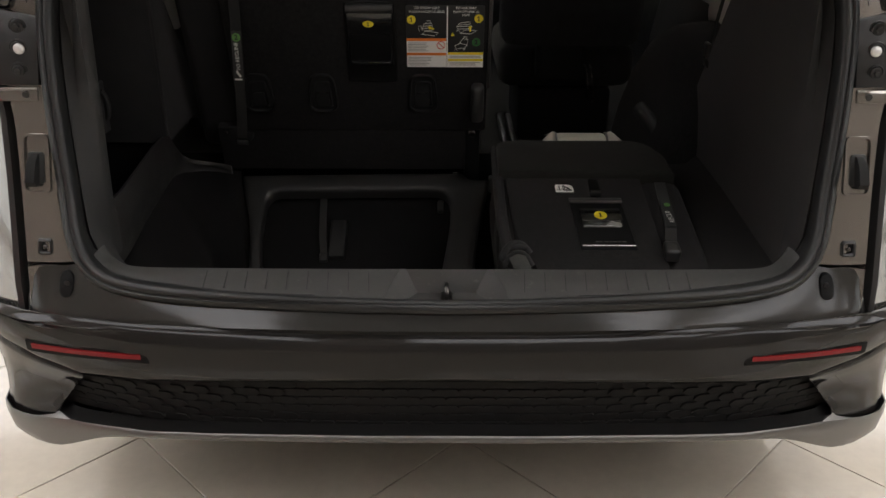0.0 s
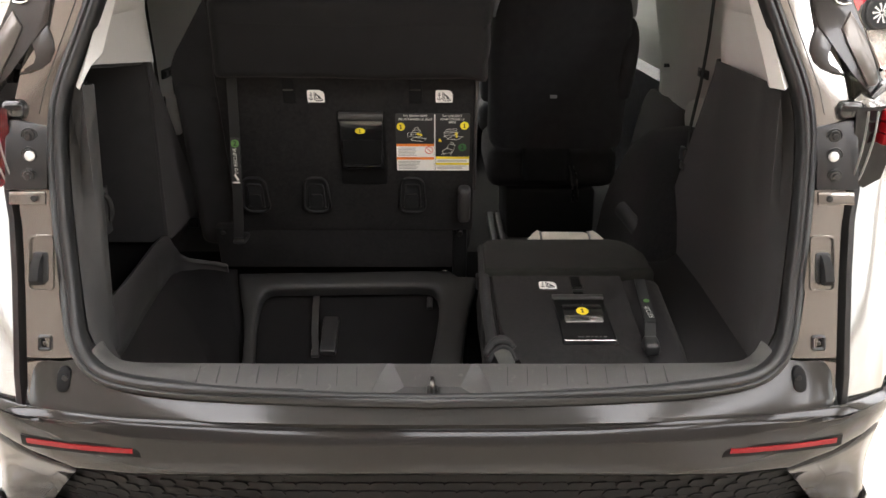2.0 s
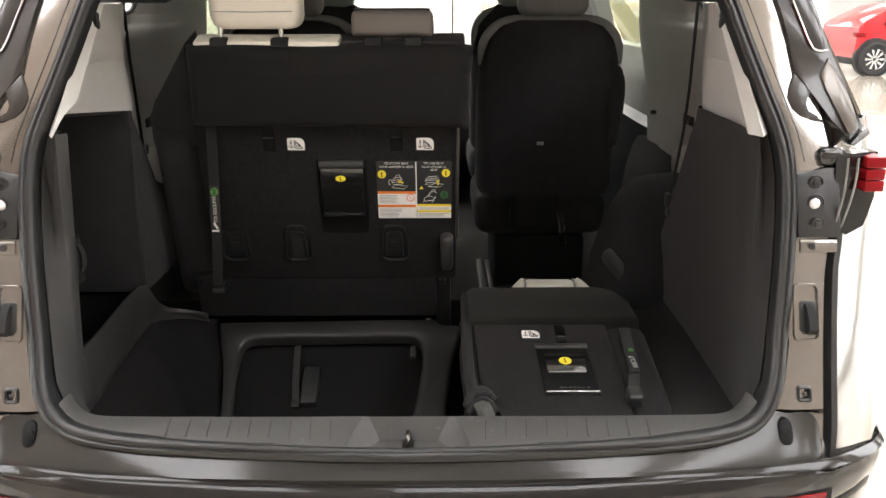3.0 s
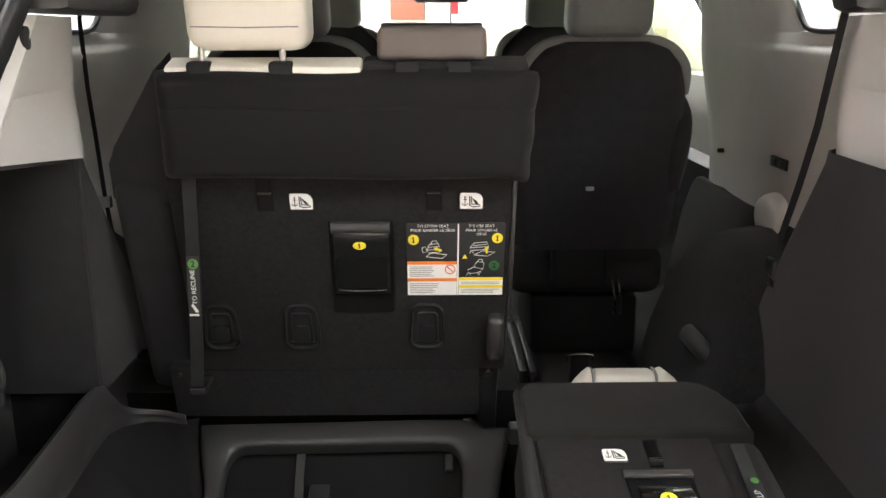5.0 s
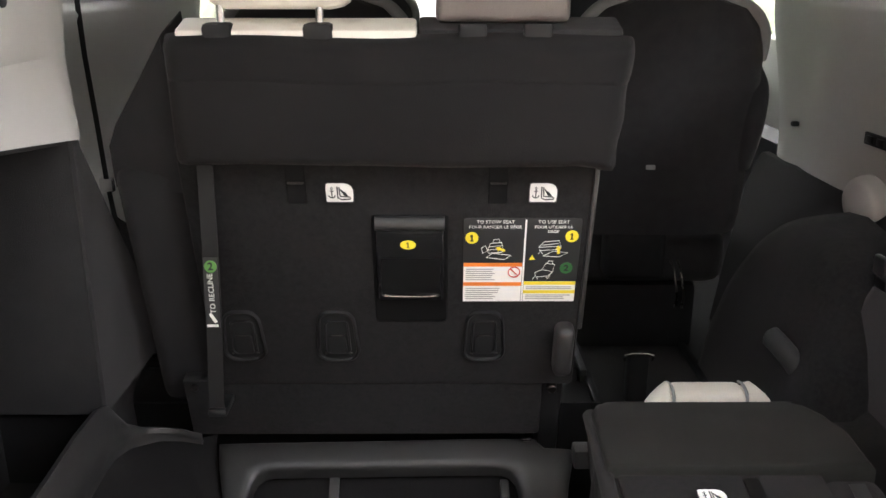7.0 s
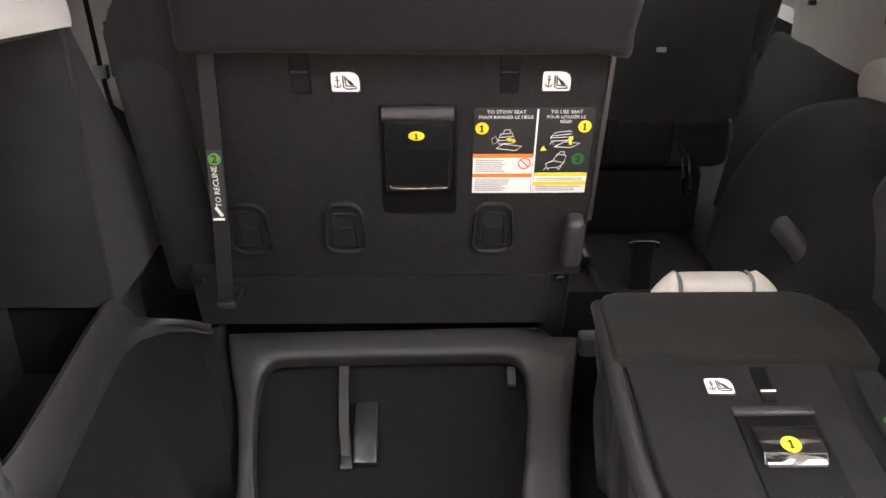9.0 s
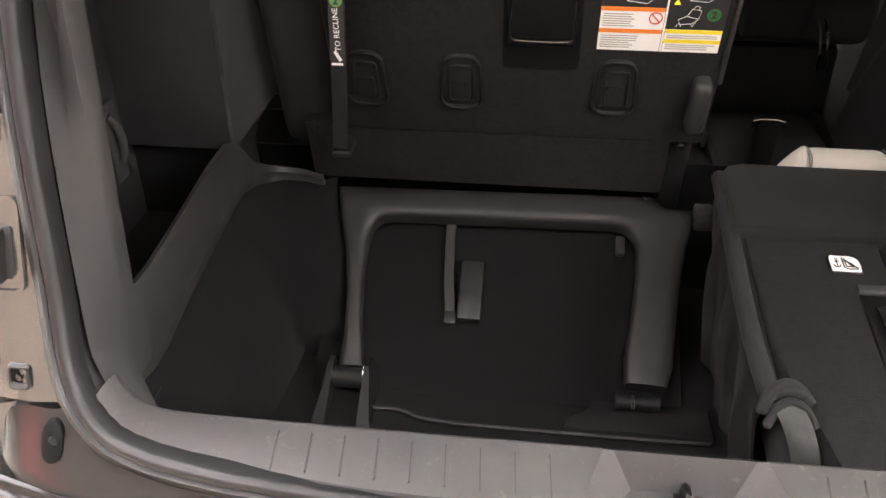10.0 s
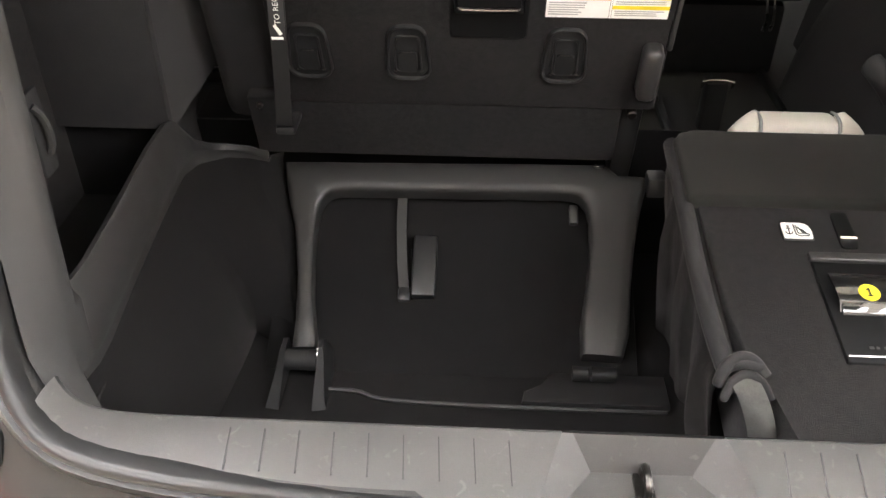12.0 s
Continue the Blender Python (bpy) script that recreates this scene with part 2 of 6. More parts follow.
def tube(bm, pts, r, n=10, closed=False, squash=1.0):
    """A round bar swept along points; r is a radius or one for each point."""
    pts = [Vector(p) for p in pts]
    m = len(pts)
    rings = []
    ref = None
    for i, p in enumerate(pts):
        if closed:
            d = pts[(i + 1) % m] - pts[i - 1]
        else:
            d = pts[min(i + 1, m - 1)] - pts[max(i - 1, 0)]
        d.normalize()
        if ref is None:
            ref = Vector((0, 0, 1)) if abs(d.z) < 0.9 else Vector((0, 1, 0))
        u = (ref - d * ref.dot(d)).normalized()
        w = d.cross(u)
        ref = u
        q = r[i] if isinstance(r, (list, tuple)) else r
        rings.append([p + u * (q * math.cos(k * math.tau / n)) + w * (q * squash * math.sin(k * math.tau / n)) for k in range(n)])
    if closed:
        rings.append(rings[0])
        vs = [[bm.verts.new(p) for p in g] for g in rings[:-1]]
        vs.append(vs[0])
        for a, b in zip(vs, vs[1:]):
            for i in range(n):
                bm.faces.new((a[i], a[(i + 1) % n], b[(i + 1) % n], b[i]))
        return bm
    return solid(bm, rings)


def rounded(w, h, r, n=5):
    """Corner points of a rounded rectangle round the origin."""
    pts = []
    for cx, cy, a in ((w / 2 - r, h / 2 - r, 0), (-w / 2 + r, h / 2 - r, 90), (-w / 2 + r, -h / 2 + r, 180), (w / 2 - r, -h / 2 + r, 270)):
        for k in range(n):
            t = radians(a + 90 * k / (n - 1))
            pts.append((cx + r * math.cos(t), cy + r * math.sin(t)))
    return pts


def disc(bm, c, r, depth, axis="y", n=24, bevel=0.0):
    poly = [(r * math.cos(k * math.tau / n), r * math.sin(k * math.tau / n)) for k in range(n)]
    ax = {"x": (1, 2, 0), "y": (0, 2, 1), "z": (0, 1, 2)}[axis]
    poly = [(p[0] + c[ax[0]], p[1] + c[ax[1]]) for p in poly]
    return prism(bm, poly, axis, c[ax[2]] - depth / 2, c[ax[2]] + depth / 2, bevel, 1)


def warp(bm, f):
    for v in bm.verts:
        v.co = Vector(f(*v.co))
    return bm


def smoothed(pts, k=2):
    """Rounds a run of points off by corner cutting."""
    pts = [Vector(p) for p in pts]
    for _ in range(k):
        out = [pts[0]]
        for a, b in zip(pts, pts[1:]):
            out += [a * 0.75 + b * 0.25, a * 0.25 + b * 0.75]
        pts = out + [pts[-1]]
    return pts


def lettering(name, text, size, m, material, parent, label=""):
    """Flat letters of the built-in font, as a mesh."""
    cu = bpy.data.curves.new(name, "FONT")
    cu.body, cu.size, cu.align_x, cu.align_y, cu.resolution_u = text, size, "CENTER", "CENTER", 2
    cu.extrude = 0.0001
    cu.offset = 0.03 * size if len(text) == 1 else 0.0
    tmp = new(name, cu)
    me = bpy.data.meshes.new_from_object(tmp.evaluated_get(bpy.context.evaluated_depsgraph_get()))
    bpy.data.objects.remove(tmp)
    me.transform(m)
    me.materials.clear()
    me.materials.append(material)
    ob = new(name, me)
    ob.parent = parent
    if parent.type == "EMPTY":
        ob.matrix_parent_inverse = Matrix.Translation(parent.location).inverted()
    return tagged(ob, label)


def interp(x, table):
    for (a, u), (b, v) in zip(table, table[1:]):
        if x <= b:
            k = (x - a) / (b - a)
            return u + (v - u) * k
    return table[-1][1]


def gate_y(z):
    """The sloping plane of the tailgate opening."""
    return 0.016 + 0.355 * (z - 0.732)


SIDES = (-1, 1)

# ---- showroom ----
fl = box(bmesh.new(), -14, 20, -10, 30, -0.12, -0.004)
floor = tagged(part("floor", fl, GROUT), "cream polished tile floor with thin dark joints", "floor", kind="structure")
tagged(part("wall_north", box(bmesh.new(), -14, 20, 30, 30.2, -0.1, 5), WALL), "white painted showroom wall", "wall", kind="structure")


def glazed_wall(name, axis, at, a0, a1, g0, g1, number):
    """A showroom wall with one long window of real panes between slim posts, added unseen for side light."""
    def slab(p, q, z0, z1, t=0.2):
        return (p, q, at, at + t, z0, z1) if axis == "x" else (at, at + t, p, q, z0, z1)
    bm = bmesh.new()
    for p, q, z0, z1 in ((a0, g0, -0.1, 5), (g1, a1, -0.1, 5), (g0, g1, -0.1, 0.25), (g0, g1, 3.8, 5)):
        box(bm, *slab(p, q, z0, z1))
    tagged(part(name, bm, WALL), "white painted showroom wall with an added long window", "wall", kind="structure")
    win = thing("window_%d" % number, (at if axis == "y" else (g0 + g1) / 2, at if axis == "x" else (g0 + g1) / 2, 0.25), "unseen long window added for side light, with slim grey posts", "window", kind="structure")
    n = int((g1 - g0) / 2)
    for k in range(n + 1):
        c = g0 + (g1 - g0) * k / n
        part("post", box(bmesh.new(), *slab(c - 0.03, c + 0.03, 0.25, 3.8)), STONEGREY, win)
    for k in range(n):
        c, d = g0 + (g1 - g0) * k / n + 0.03, g0 + (g1 - g0) * (k + 1) / n - 0.03
        pane = part("pane", box(bmesh.new(), *slab(c, d, 0.25, 3.8, 0.01)), CLEAR, win)
        pane.visible_shadow = False


# Unseen wall added near the rear so floor and bumper stay darker.
tagged(part("light_cutting_wall", box(bmesh.new(), -14, 20, -6.2, -6, -0.1, 5), mat("taupe_wall_paint", (0.2, 0.175, 0.15), 0.7, 0, 0, 0.06, 1.5, 0.1, 60)), "unseen taupe wall added to cut light from behind", "wall", kind="structure")
# Both windows are added to let bright light in from the sides.
glazed_wall("wall_west", "y", -14, -10, 30, -4, 16, 1)
glazed_wall("wall_east", "y", 20, -10, 30, -5, 9, 2)
tagged(part("ceiling", box(bmesh.new(), -14, 20, -10, 30, 5, 5.2), CEIL), "white showroom ceiling", "ceiling", kind="structure")
lamp0 = thing("ceiling_light", (-6, -2.8, 5), "long white recessed ceiling light panel", "ceiling light", "ceiling lights")
part("frame", box(bmesh.new(), -7.35, -4.65, -3.75, -1.85, 4.94, 4.998, 0.01), WALL, lamp0)
part("diffuser", box(bmesh.new(), -7.3, -4.7, -3.7, -1.9, 4.925, 4.939), LIGHTPANEL, lamp0)
# Row y -4.9 is added, unseen, for the right pillar to mirror.
for lx in (-9.5, -6, -2.5, 1.0, 4.5, 8, 13):
    # Closer rows at 7.5 and 10.6 are added to brighten the wall ahead.
    for ly in (-4.9, -2.8, 0.8, 4.5, 7.5, 10.6, 14, 20, 26):
        if (lx, ly) != (-6, -2.8) and (ly > -4 or lx > 2):
            copy_thing(lamp0, pose(lx, ly, 5))

# ---- minivan: outside ----
van = thing("minivan", (0, 1.8, 0), "dark grey metallic minivan with its tailgate raised", "minivan")
OFF = [(0, 0), (0.15, 0.001), (0.3, 0.006), (0.45, 0.02), (0.58, 0.04), (0.7, 0.075), (0.8, 0.11), (0.87, 0.142), (0.925, 0.18), (0.957, 0.225), (0.976, 0.29), (0.984, 0.4)]
XS = [x for x, _ in OFF]
FULL = [-x for x in XS[:0:-1]] + XS


def off(x):
    return interp(abs(x), OFF)


def bow(x, y, z):
    """The bumper swells rearwards towards its corners."""
    k = max(0, min(1, (abs(x) - 0.3) / 0.35))
    return (x, y - 0.025 * k, z + 0.014 * k)


# bumper face: a rolled top, a crease and a plain band that ends in a bright chamfer at the corners
rows = []
for dy, z in ((-0.097, 0.6115), (-0.103, 0.610), (-0.112, 0.604), (-0.119, 0.5965), (-0.1236, 0.590), (-0.125, 0.5855), (-0.1248, 0.580), (-0.1225, 0.565), (-0.119, 0.545), (-0.114, 0.522), (-0.11, 0.514), (-0.098, 0.506), (-0.07, 0.5)):
    row = []
    for x in FULL:
        a = abs(x)
        dip = 0.012 * min(1, (a / 0.8) ** 2) if z > 0.58 else (0.036 * min(1, a / 0.72) ** 2 - 0.05 * max(0, min(1, (a - 0.72) / 0.2))) * min(1, (0.58 - z) / 0.06)
        tuck = 0.03 * max(0, min(1, (a - 0.8) / 0.1)) * max(0, min(1, (z - 0.58) / 0.03))
        row.append((x, dy + off(x) * (0.82 if z > 0.6 else 1.0) + tuck, z - dip - tuck * 0.5))
    rows.append(row)
bumper = part("bumper", warp(sheet(bmesh.new(), rows, thick=-0.004), bow), PAINT_DARKENED, van, "dark grey painted rear bumper", 70)

# corner wings beside the grille: smooth hollow cheeks
for s in SIDES:
    cols = []
    for ax, az, bx, bz in ((0.70, 0.474, 0.80, 0.350), (0.72, 0.476, 0.815, 0.342), (0.74, 0.478, 0.83, 0.335), (0.79, 0.484, 0.86, 0.323), (0.84, 0.492, 0.89, 0.312), (0.885, 0.502, 0.918, 0.305), (0.92, 0.512, 0.942, 0.302), (0.955, 0.521, 0.968, 0.302), (0.978, 0.527, 0.984, 0.305)):
        rim = [(0, -0.108, 1.06), (0, -0.113, 1.0), (0.06, -0.110, 0.94), (0.2, -0.1, 0.8), (0.4, -0.09, 0.6), (0.6, -0.088, 0.4), (0.8, -0.094, 0.2), (0.94, -0.101, 0.06), (1, -0.1, 0), (1.0, -0.08, -0.06)]
        cols.append([(s * (ax + (bx - ax) * p), dy + off(ax + (bx - ax) * p), bz + (az - bz) * q) for p, dy, q in rim])
    # the inner end turns back behind the grille
    cols.insert(0, [(x - s * 0.004, y + 0.045, z) for x, y, z in cols[0]])
    part("bumper_wing", warp(sheet(bmesh.new(), cols, thick=0.004), bow), PAINT_DARKENED, bumper, "", 75)

# grille: a dark backing with staggered flat cells
gx = [i * 0.075 - 0.825 for i in range(23)]
rows = [[(x, -0.064 + off(x), z) for x in gx] for z in (0.51, 0.43, 0.36)]
part("grille_backing", warp(sheet(bmesh.new(), rows, thick=0.004), bow), GRILLE, bumper)
cell = bmesh.new()
prism(cell, [(-0.0285, 0), (-0.0195, -0.0096), (0.0195, -0.0096), (0.0285, 0), (0.0195, 0.0096), (-0.0195, 0.0096)], "y", -0.0005, 0.003, 0.0006, 1)
cell_ob = part("grille_cell", cell, GRILLE, bumper)
cell_me = cell_ob.data
first = True
for r in range(7):
    z = 0.493 - r * 0.0196
    lim = 0.675 + 0.017 * r
    for i in range(-17, 18):
        x = i * 0.049 + (0.0245 if r % 2 else 0)
        if abs(x) > lim:
            continue
        ob = cell_ob if first else new("grille_cell", cell_me)
        first = False
        ob.parent = bumper
        o = off(x)
        turn = math.degrees(math.atan2(off(abs(x) + 0.02) - off(max(abs(x) - 0.02, 0)), 0.04)) * (1 if x > 0 else -1)
        ob.matrix_local = pose(*bow(x, -0.0678 + o, z - 0.03 * (abs(x) / 0.72) ** 2 * (1 - r / 7)), 7, 0, turn)

# dark ledge under the grille and the thin bright lip that flares under the corners
LIPX = [0.98 * k / 32 for k in range(-32, 33)]


def eased(x, table):
    return sum(interp(min(0.98, max(0, abs(x) + d)), table) for d in (-0.04, -0.02, 0, 0.02, 0.04)) / 5


LIPZ = [(0, 0.375), (0.3, 0.372), (0.45, 0.366), (0.6, 0.355), (0.66, 0.346), (0.72, 0.325), (0.78, 0.287), (0.83, 0.276), (0.9, 0.278), (0.98, 0.288)]
TOP = [(0, 0.380), (0.3, 0.377), (0.45, 0.371), (0.6, 0.361), (0.7, 0.354), (0.8, 0.347), (0.86, 0.33), (0.9, 0.32), (0.98, 0.314)]
rows = []
for dy, dz in ((-0.066, 0.0), (-0.09, 0.001), (-0.104, 0.002), (-0.1085, 0.001), (-0.104, -0.006)):
    rows.append([(x, dy + off(x) + 0.03 * max(0, min(1, (abs(x) - 0.76) / 0.05)), eased(x, TOP) + dz) for x in LIPX if abs(x) < 0.8])
part("grille_ledge", warp(sheet(bmesh.new(), rows, thick=0.003), bow), GRILLE, bumper, "", 60)
rows = []
for f, dy, dz in ((0.0, -0.1095, 0.002), (0.03, -0.1115, 0.001), (0.4, -0.113, 0), (0.75, -0.1125, -0.002), (1.0, -0.11, -0.005), (1.0, -0.06, -0.012), (1.0, 0.25, 0.0)):
    rows.append([(x, dy + off(x) * (1 if dy < -0.1 else 0.8), eased(x, TOP) * (1 - f) + eased(x, LIPZ) * f + dz) for x in LIPX])
part("lower_lip", warp(sheet(bmesh.new(), rows, thick=0.003), bow), mat("silver_lip", (0.15, 0.145, 0.137), 0.35, 0.7, 0.3, 0.06, 8), bumper, "satin silver lower bumper lip", 60)

# reflectors: a red bar in a black recess
for s in SIDES:
    bar = [(x, -0.1225 + off(x), 0.551 - 0.021 * (x - 0.565) / 0.235) for x in (0.565, 0.615, 0.665, 0.715, 0.765, 0.798)]
    bm = bmesh.new()
    solid(bm, [[(s * x, y + 0.002, z - 0.0085), (s * x, y - 0.005, z - 0.006), (s * x, y - 0.006, z + 0.004), (s * x, y + 0.002, z + 0.0065)] for x, y, z in bar])
    refl = part("reflector", warp(bm, bow), REDLENS, bumper, "red rear reflector strip", 60)
    bm = bmesh.new()
    bar = [(x, y - 0.0022, z) for x, y, z in bar]
    ext = [(bar[0][0] - 0.013, bar[0][1] - 0.001, bar[0][2] - 0.001)] + bar + [(0.812, bar[-1][1] + 0.006, bar[-1][2])]
    solid(bm, [[(s * x, y + 0.004, z - 0.0155), (s * x, y - 0.0015, z - 0.014), (s * x, y - 0.0015, z + 0.009), (s * x, y + 0.004, z + 0.0095)] for x, y, z in ext])
    part("reflector_housing", warp(bm, bow), VOID, bumper)

# glossy step between the opening and the bumper, rising at the corners
INNER = [(0, -0.088, 0.636), (0.2, -0.086, 0.639), (0.4, -0.078, 0.643), (0.52, -0.066, 0.645), (0.6, -0.056, 0.651), (0.645, -0.045, 0.658), (0.675, -0.03, 0.672), (0.692, -0.015, 0.69), (0.72, -0.004, 0.697), (0.75, 0.0, 0.697), (0.772, 0.0, 0.692), (0.784, 0.0, 0.676)]
OUTER = [(0, -0.114, 0.621), (0.2, -0.112, 0.621), (0.4, -0.099, 0.618), (0.5, -0.0917, 0.617), (0.58, -0.081, 0.613), (0.65, -0.0726, 0.609), (0.7, -0.066, 0.608), (0.74, -0.058, 0.606), (0.768, -0.048, 0.604), (0.79, -0.035, 0.604), (0.8, -0.02, 0.61), (0.804, -0.008, 0.622)]
lo, mi, m2, hi = [], [], [], []
for s in SIDES:
    for k in (range(len(INNER) - 1, 0, -1) if s < 0 else range(len(INNER))):
        a, b = (Vector((s * p[0], p[1], p[2])) for p in (INNER[k], OUTER[k]))
        lo.append(a + Vector((0, 0.012, 0.012)) * (1 if INNER[k][0] < 0.7 else 0))
        mi.append(a.lerp(b, 0.3))
        m2.append(a.lerp(b, 0.72))
        hi.append(b)
# body paint on the step too, darkened for what it mirrors
step = part("bumper_step", sheet(bmesh.new(), [lo, mi, m2, hi, [p + Vector((0, 0.004, -0.01)) for p in hi]], thick=0.003), mat("step_paint_dark_reflection", (0.03, 0.0285, 0.026), 0.15, 0.0, 0.0, 0.06, 6, spec=0.36, rvary=0.02), van, "glossy dark grey bumper step", 60)
for s in SIDES:
    # near-black flat plate paints the shade inside the oval pocket
    c = Vector((s * 0.713, -0.025, 0.67))
    bm = bmesh.new()
    prism(bm, [(p[0] + c.x, p[1] + c.z) for p in rounded(0.026, 0.042, 0.0128)], "y", c.y - 0.0045, c.y + 0.012, 0.002, 2)
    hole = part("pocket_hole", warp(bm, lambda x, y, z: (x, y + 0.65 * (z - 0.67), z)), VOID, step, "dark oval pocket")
    bm = bmesh.new()
    disc(bm, (c.x - s * 0.004, c.y - 0.005, c.z + 0.004), 0.006, 0.004, "y", 14, 0.001)
    part("pocket_plug", bm, INKMATT, step)

# rear pillars of the body with the parts that sit on them
SEAL = [(0, 0.620), (0.2, 0.624), (0.404, 0.633), (0.53, 0.643), (0.605, 0.655), (0.65, 0.672), (0.683, 0.705), (0.70, 0.745), (0.711, 0.82), (0.72, 0.89), (0.727, 0.944), (0.735, 1.03), (0.739, 1.10), (0.736, 1.16), (0.722, 1.215), (0.70, 1.27), (0.664, 1.365), (0.63, 1.46), (0.585, 1.57), (0.54, 1.625), (0.45, 1.655), (0.25, 1.668), (0, 1.672)]


def seal_x(z):
    return interp(z, [(b, a) for a, b in SEAL[5:20]])


EDGE = [(0.60, 0.80), (0.66, 0.806), (0.75, 0.808), (0.85, 0.811), (0.95, 0.817), (1.0, 0.826), (1.05, 0.83), (1.145, 0.835), (1.2, 0.83), (1.3, 0.80), (1.4, 0.765), (1.5, 0.725), (1.6, 0.68), (1.66, 0.65)]
for s in SIDES:
    rows = []
    for z in (0.60, 0.64, 0.69, 0.7, 0.76, 0.82, 0.88, 0.94, 1.0, 1.06, 1.12, 1.18, 1.24, 1.3, 1.38, 1.46, 1.54, 1.62):
        xi, xo = (seal_x(z) if z > 0.69 else 0.66) - (0.012 if z > 0.87 else -0.008), interp(z, EDGE)
        g = gate_y(z)
        b = 0.025 if z < 0.698 else 0
        rows.append([(s * xi, g + b + 0.02, z), (s * (xi + 0.014), g + b + 0.002, z), (s * (xi * 0.5 + xo * 0.5), g + b - 0.002, z), (s * (xo - 0.012), g + 0.003, z), (s * (xo - 0.004), g + 0.016, z), (s * xo, g + 0.03, z), (s * (xo + 0.006), g + 0.06, z)])
    pil = part("rear_pillar", sheet(bmesh.new(), rows, thick=0.003), PAINT, van, "painted rear pillar beside the opening")
    # dark shut line, then the outer quarter
    rows = []
    for z in (0.59, 0.66, 0.75, 0.85, 0.95, 1.0, 1.05, 1.145):
        xo, g = interp(z, EDGE), gate_y(z)
        rows.append([(s * (xo + 0.002), g + 0.045, z), (s * (xo + 0.012), g + 0.02, z), (s * (xo + 0.024), g + 0.022, z), (s * (xo + 0.03), g + 0.05, z)])
    part("shut_line_trim", sheet(bmesh.new(), rows, thick=0.003), BLACKPLASTIC, pil)
    rows = []
    for z in (0.56, 0.62, 0.66, 0.75, 0.85, 0.95, 1.02, 1.1, 1.145, 1.22):
        xo, g = min(interp(z, EDGE), 0.83), gate_y(z)
        w = 0.985 - 0.02 * abs(z - 0.85)
        rows.append([(s * (xo + 0.016), g + 0.03, z), (s * (xo + 0.034), g + 0.038, z), (s * (xo * 0.6 + w * 0.4), g + 0.06, z), (s * (xo * 0.3 + w * 0.7), g + 0.09, z), (s * (xo * 0.1 + w * 0.9), g + 0.14, z), (s * (xo * 0.02 + w * 0.98), g + 0.22, z), (s * w, g + 0.5, z), (s * 0.993, 1.4, z), (s * 0.995, 2.4, z), (s * 0.985, 3.4, z), (s * 0.93, 4.4, z)])
    part("quarter_panel", sheet(bmesh.new(), rows, thick=0.004), PAINT, van, "dark grey metallic body side")
    rows = []
    for z in (0.22, 0.32, 0.45, 0.56):
        rows.append([(s * 0.955, 0.4, z), (s * 0.985, 0.7, z), (s * 0.99, 1.4, z), (s * 0.99, 3.4, z), (s * 0.93, 4.4, z)])
    part("rocker_panel", sheet(bmesh.new(), rows, thick=0.004), PAINT, van)
    # dark gutter moulding outside the upper pillar: band, two plates, an end cap, and a dark sheet for its hook-shaped
    # reflection
    def shape(name, pts, y0, y1, material, parent, label="", bevel=0.003):
        bm = bmesh.new()
        prism(bm, [(s * x, z) for x, z in pts], "y", y0, y1, bevel, 2)
        return part(name, warp(bm, lambda x, y, z: (x, y + gate_y(z) + 0.6 * max(0, abs(x) - 0.86), z)), material, parent, label, 50)
    gut = shape("gutter_moulding", [(0.66, 1.62), (0.70, 1.52), (0.734, 1.43), (0.744, 1.376), (0.752, 1.316), (0.78, 1.291), (0.823, 1.228), (0.857, 1.189), (0.892, 1.215), (0.872, 1.252), (0.847, 1.305), (0.822, 1.362), (0.801, 1.43), (0.765, 1.52), (0.725, 1.62)], -0.008, 0.03, MOULDING, pil, "glossy dark brown gutter moulding")
    shape("hook_reflection", [(0.758, 1.326), (0.742, 1.288), (0.740, 1.27), (0.749, 1.249), (0.765, 1.235), (0.793, 1.228), (0.815, 1.225), (0.797, 1.231), (0.777, 1.243), (0.772, 1.257), (0.778, 1.268), (0.786, 1.283), (0.775, 1.30)], -0.006, 0.006, MOULDING, pil)
    shape("upper_plate", [(0.688, 1.61), (0.725, 1.52), (0.76, 1.43), (0.785, 1.364), (0.8, 1.357), (0.815, 1.36), (0.797, 1.43), (0.76, 1.52), (0.72, 1.61)], -0.014, -0.006, MOULDING, gut)
    shape("lower_plate", [(0.818, 1.344), (0.801, 1.312), (0.811, 1.288), (0.829, 1.252), (0.852, 1.204), (0.868, 1.205), (0.878, 1.214), (0.866, 1.249), (0.843, 1.303)], -0.013, -0.006, MOULDPLATE, gut, "bronze-tinted lower plate")
    shape("end_cap", [(0.857, 1.185), (0.882, 1.203), (0.904, 1.213), (0.908, 1.199), (0.863, 1.180)], -0.016, 0.03, MOULDING, gut)
    bead = smoothed([(0.688, 1.61), (0.725, 1.52), (0.76, 1.43), (0.785, 1.363), (0.80, 1.356), (0.817, 1.359)], 2)
    part("edge_bead", tube(bmesh.new(), [(s * p.x, gate_y(p.y) - 0.013, p.y) for p in [Vector((a[0], a[1], 0)) for a in bead]], 0.0018, 6), CHROME, gut, "bright edge bead")
    # fine seam line on the pillar
    part("seam_line", tube(bmesh.new(), [(s * (seal_x(z) + 0.034), gate_y(z) - 0.0005, z) for z in (1.15, 1.2, 1.27, 1.35, 1.43, 1.52, 1.6)], 0.0012, 5), RUBBER, pil)
    # lamp bracket with bolts
    bm = bmesh.new()
    prism(bm, [(s * 0.752, 1.012), (s * 0.835, 1.012), (s * 0.835, 1.14), (s * 0.815, 1.142), (s * 0.752, 1.128)], "y", -0.006, 0.02, 0.003, 2)
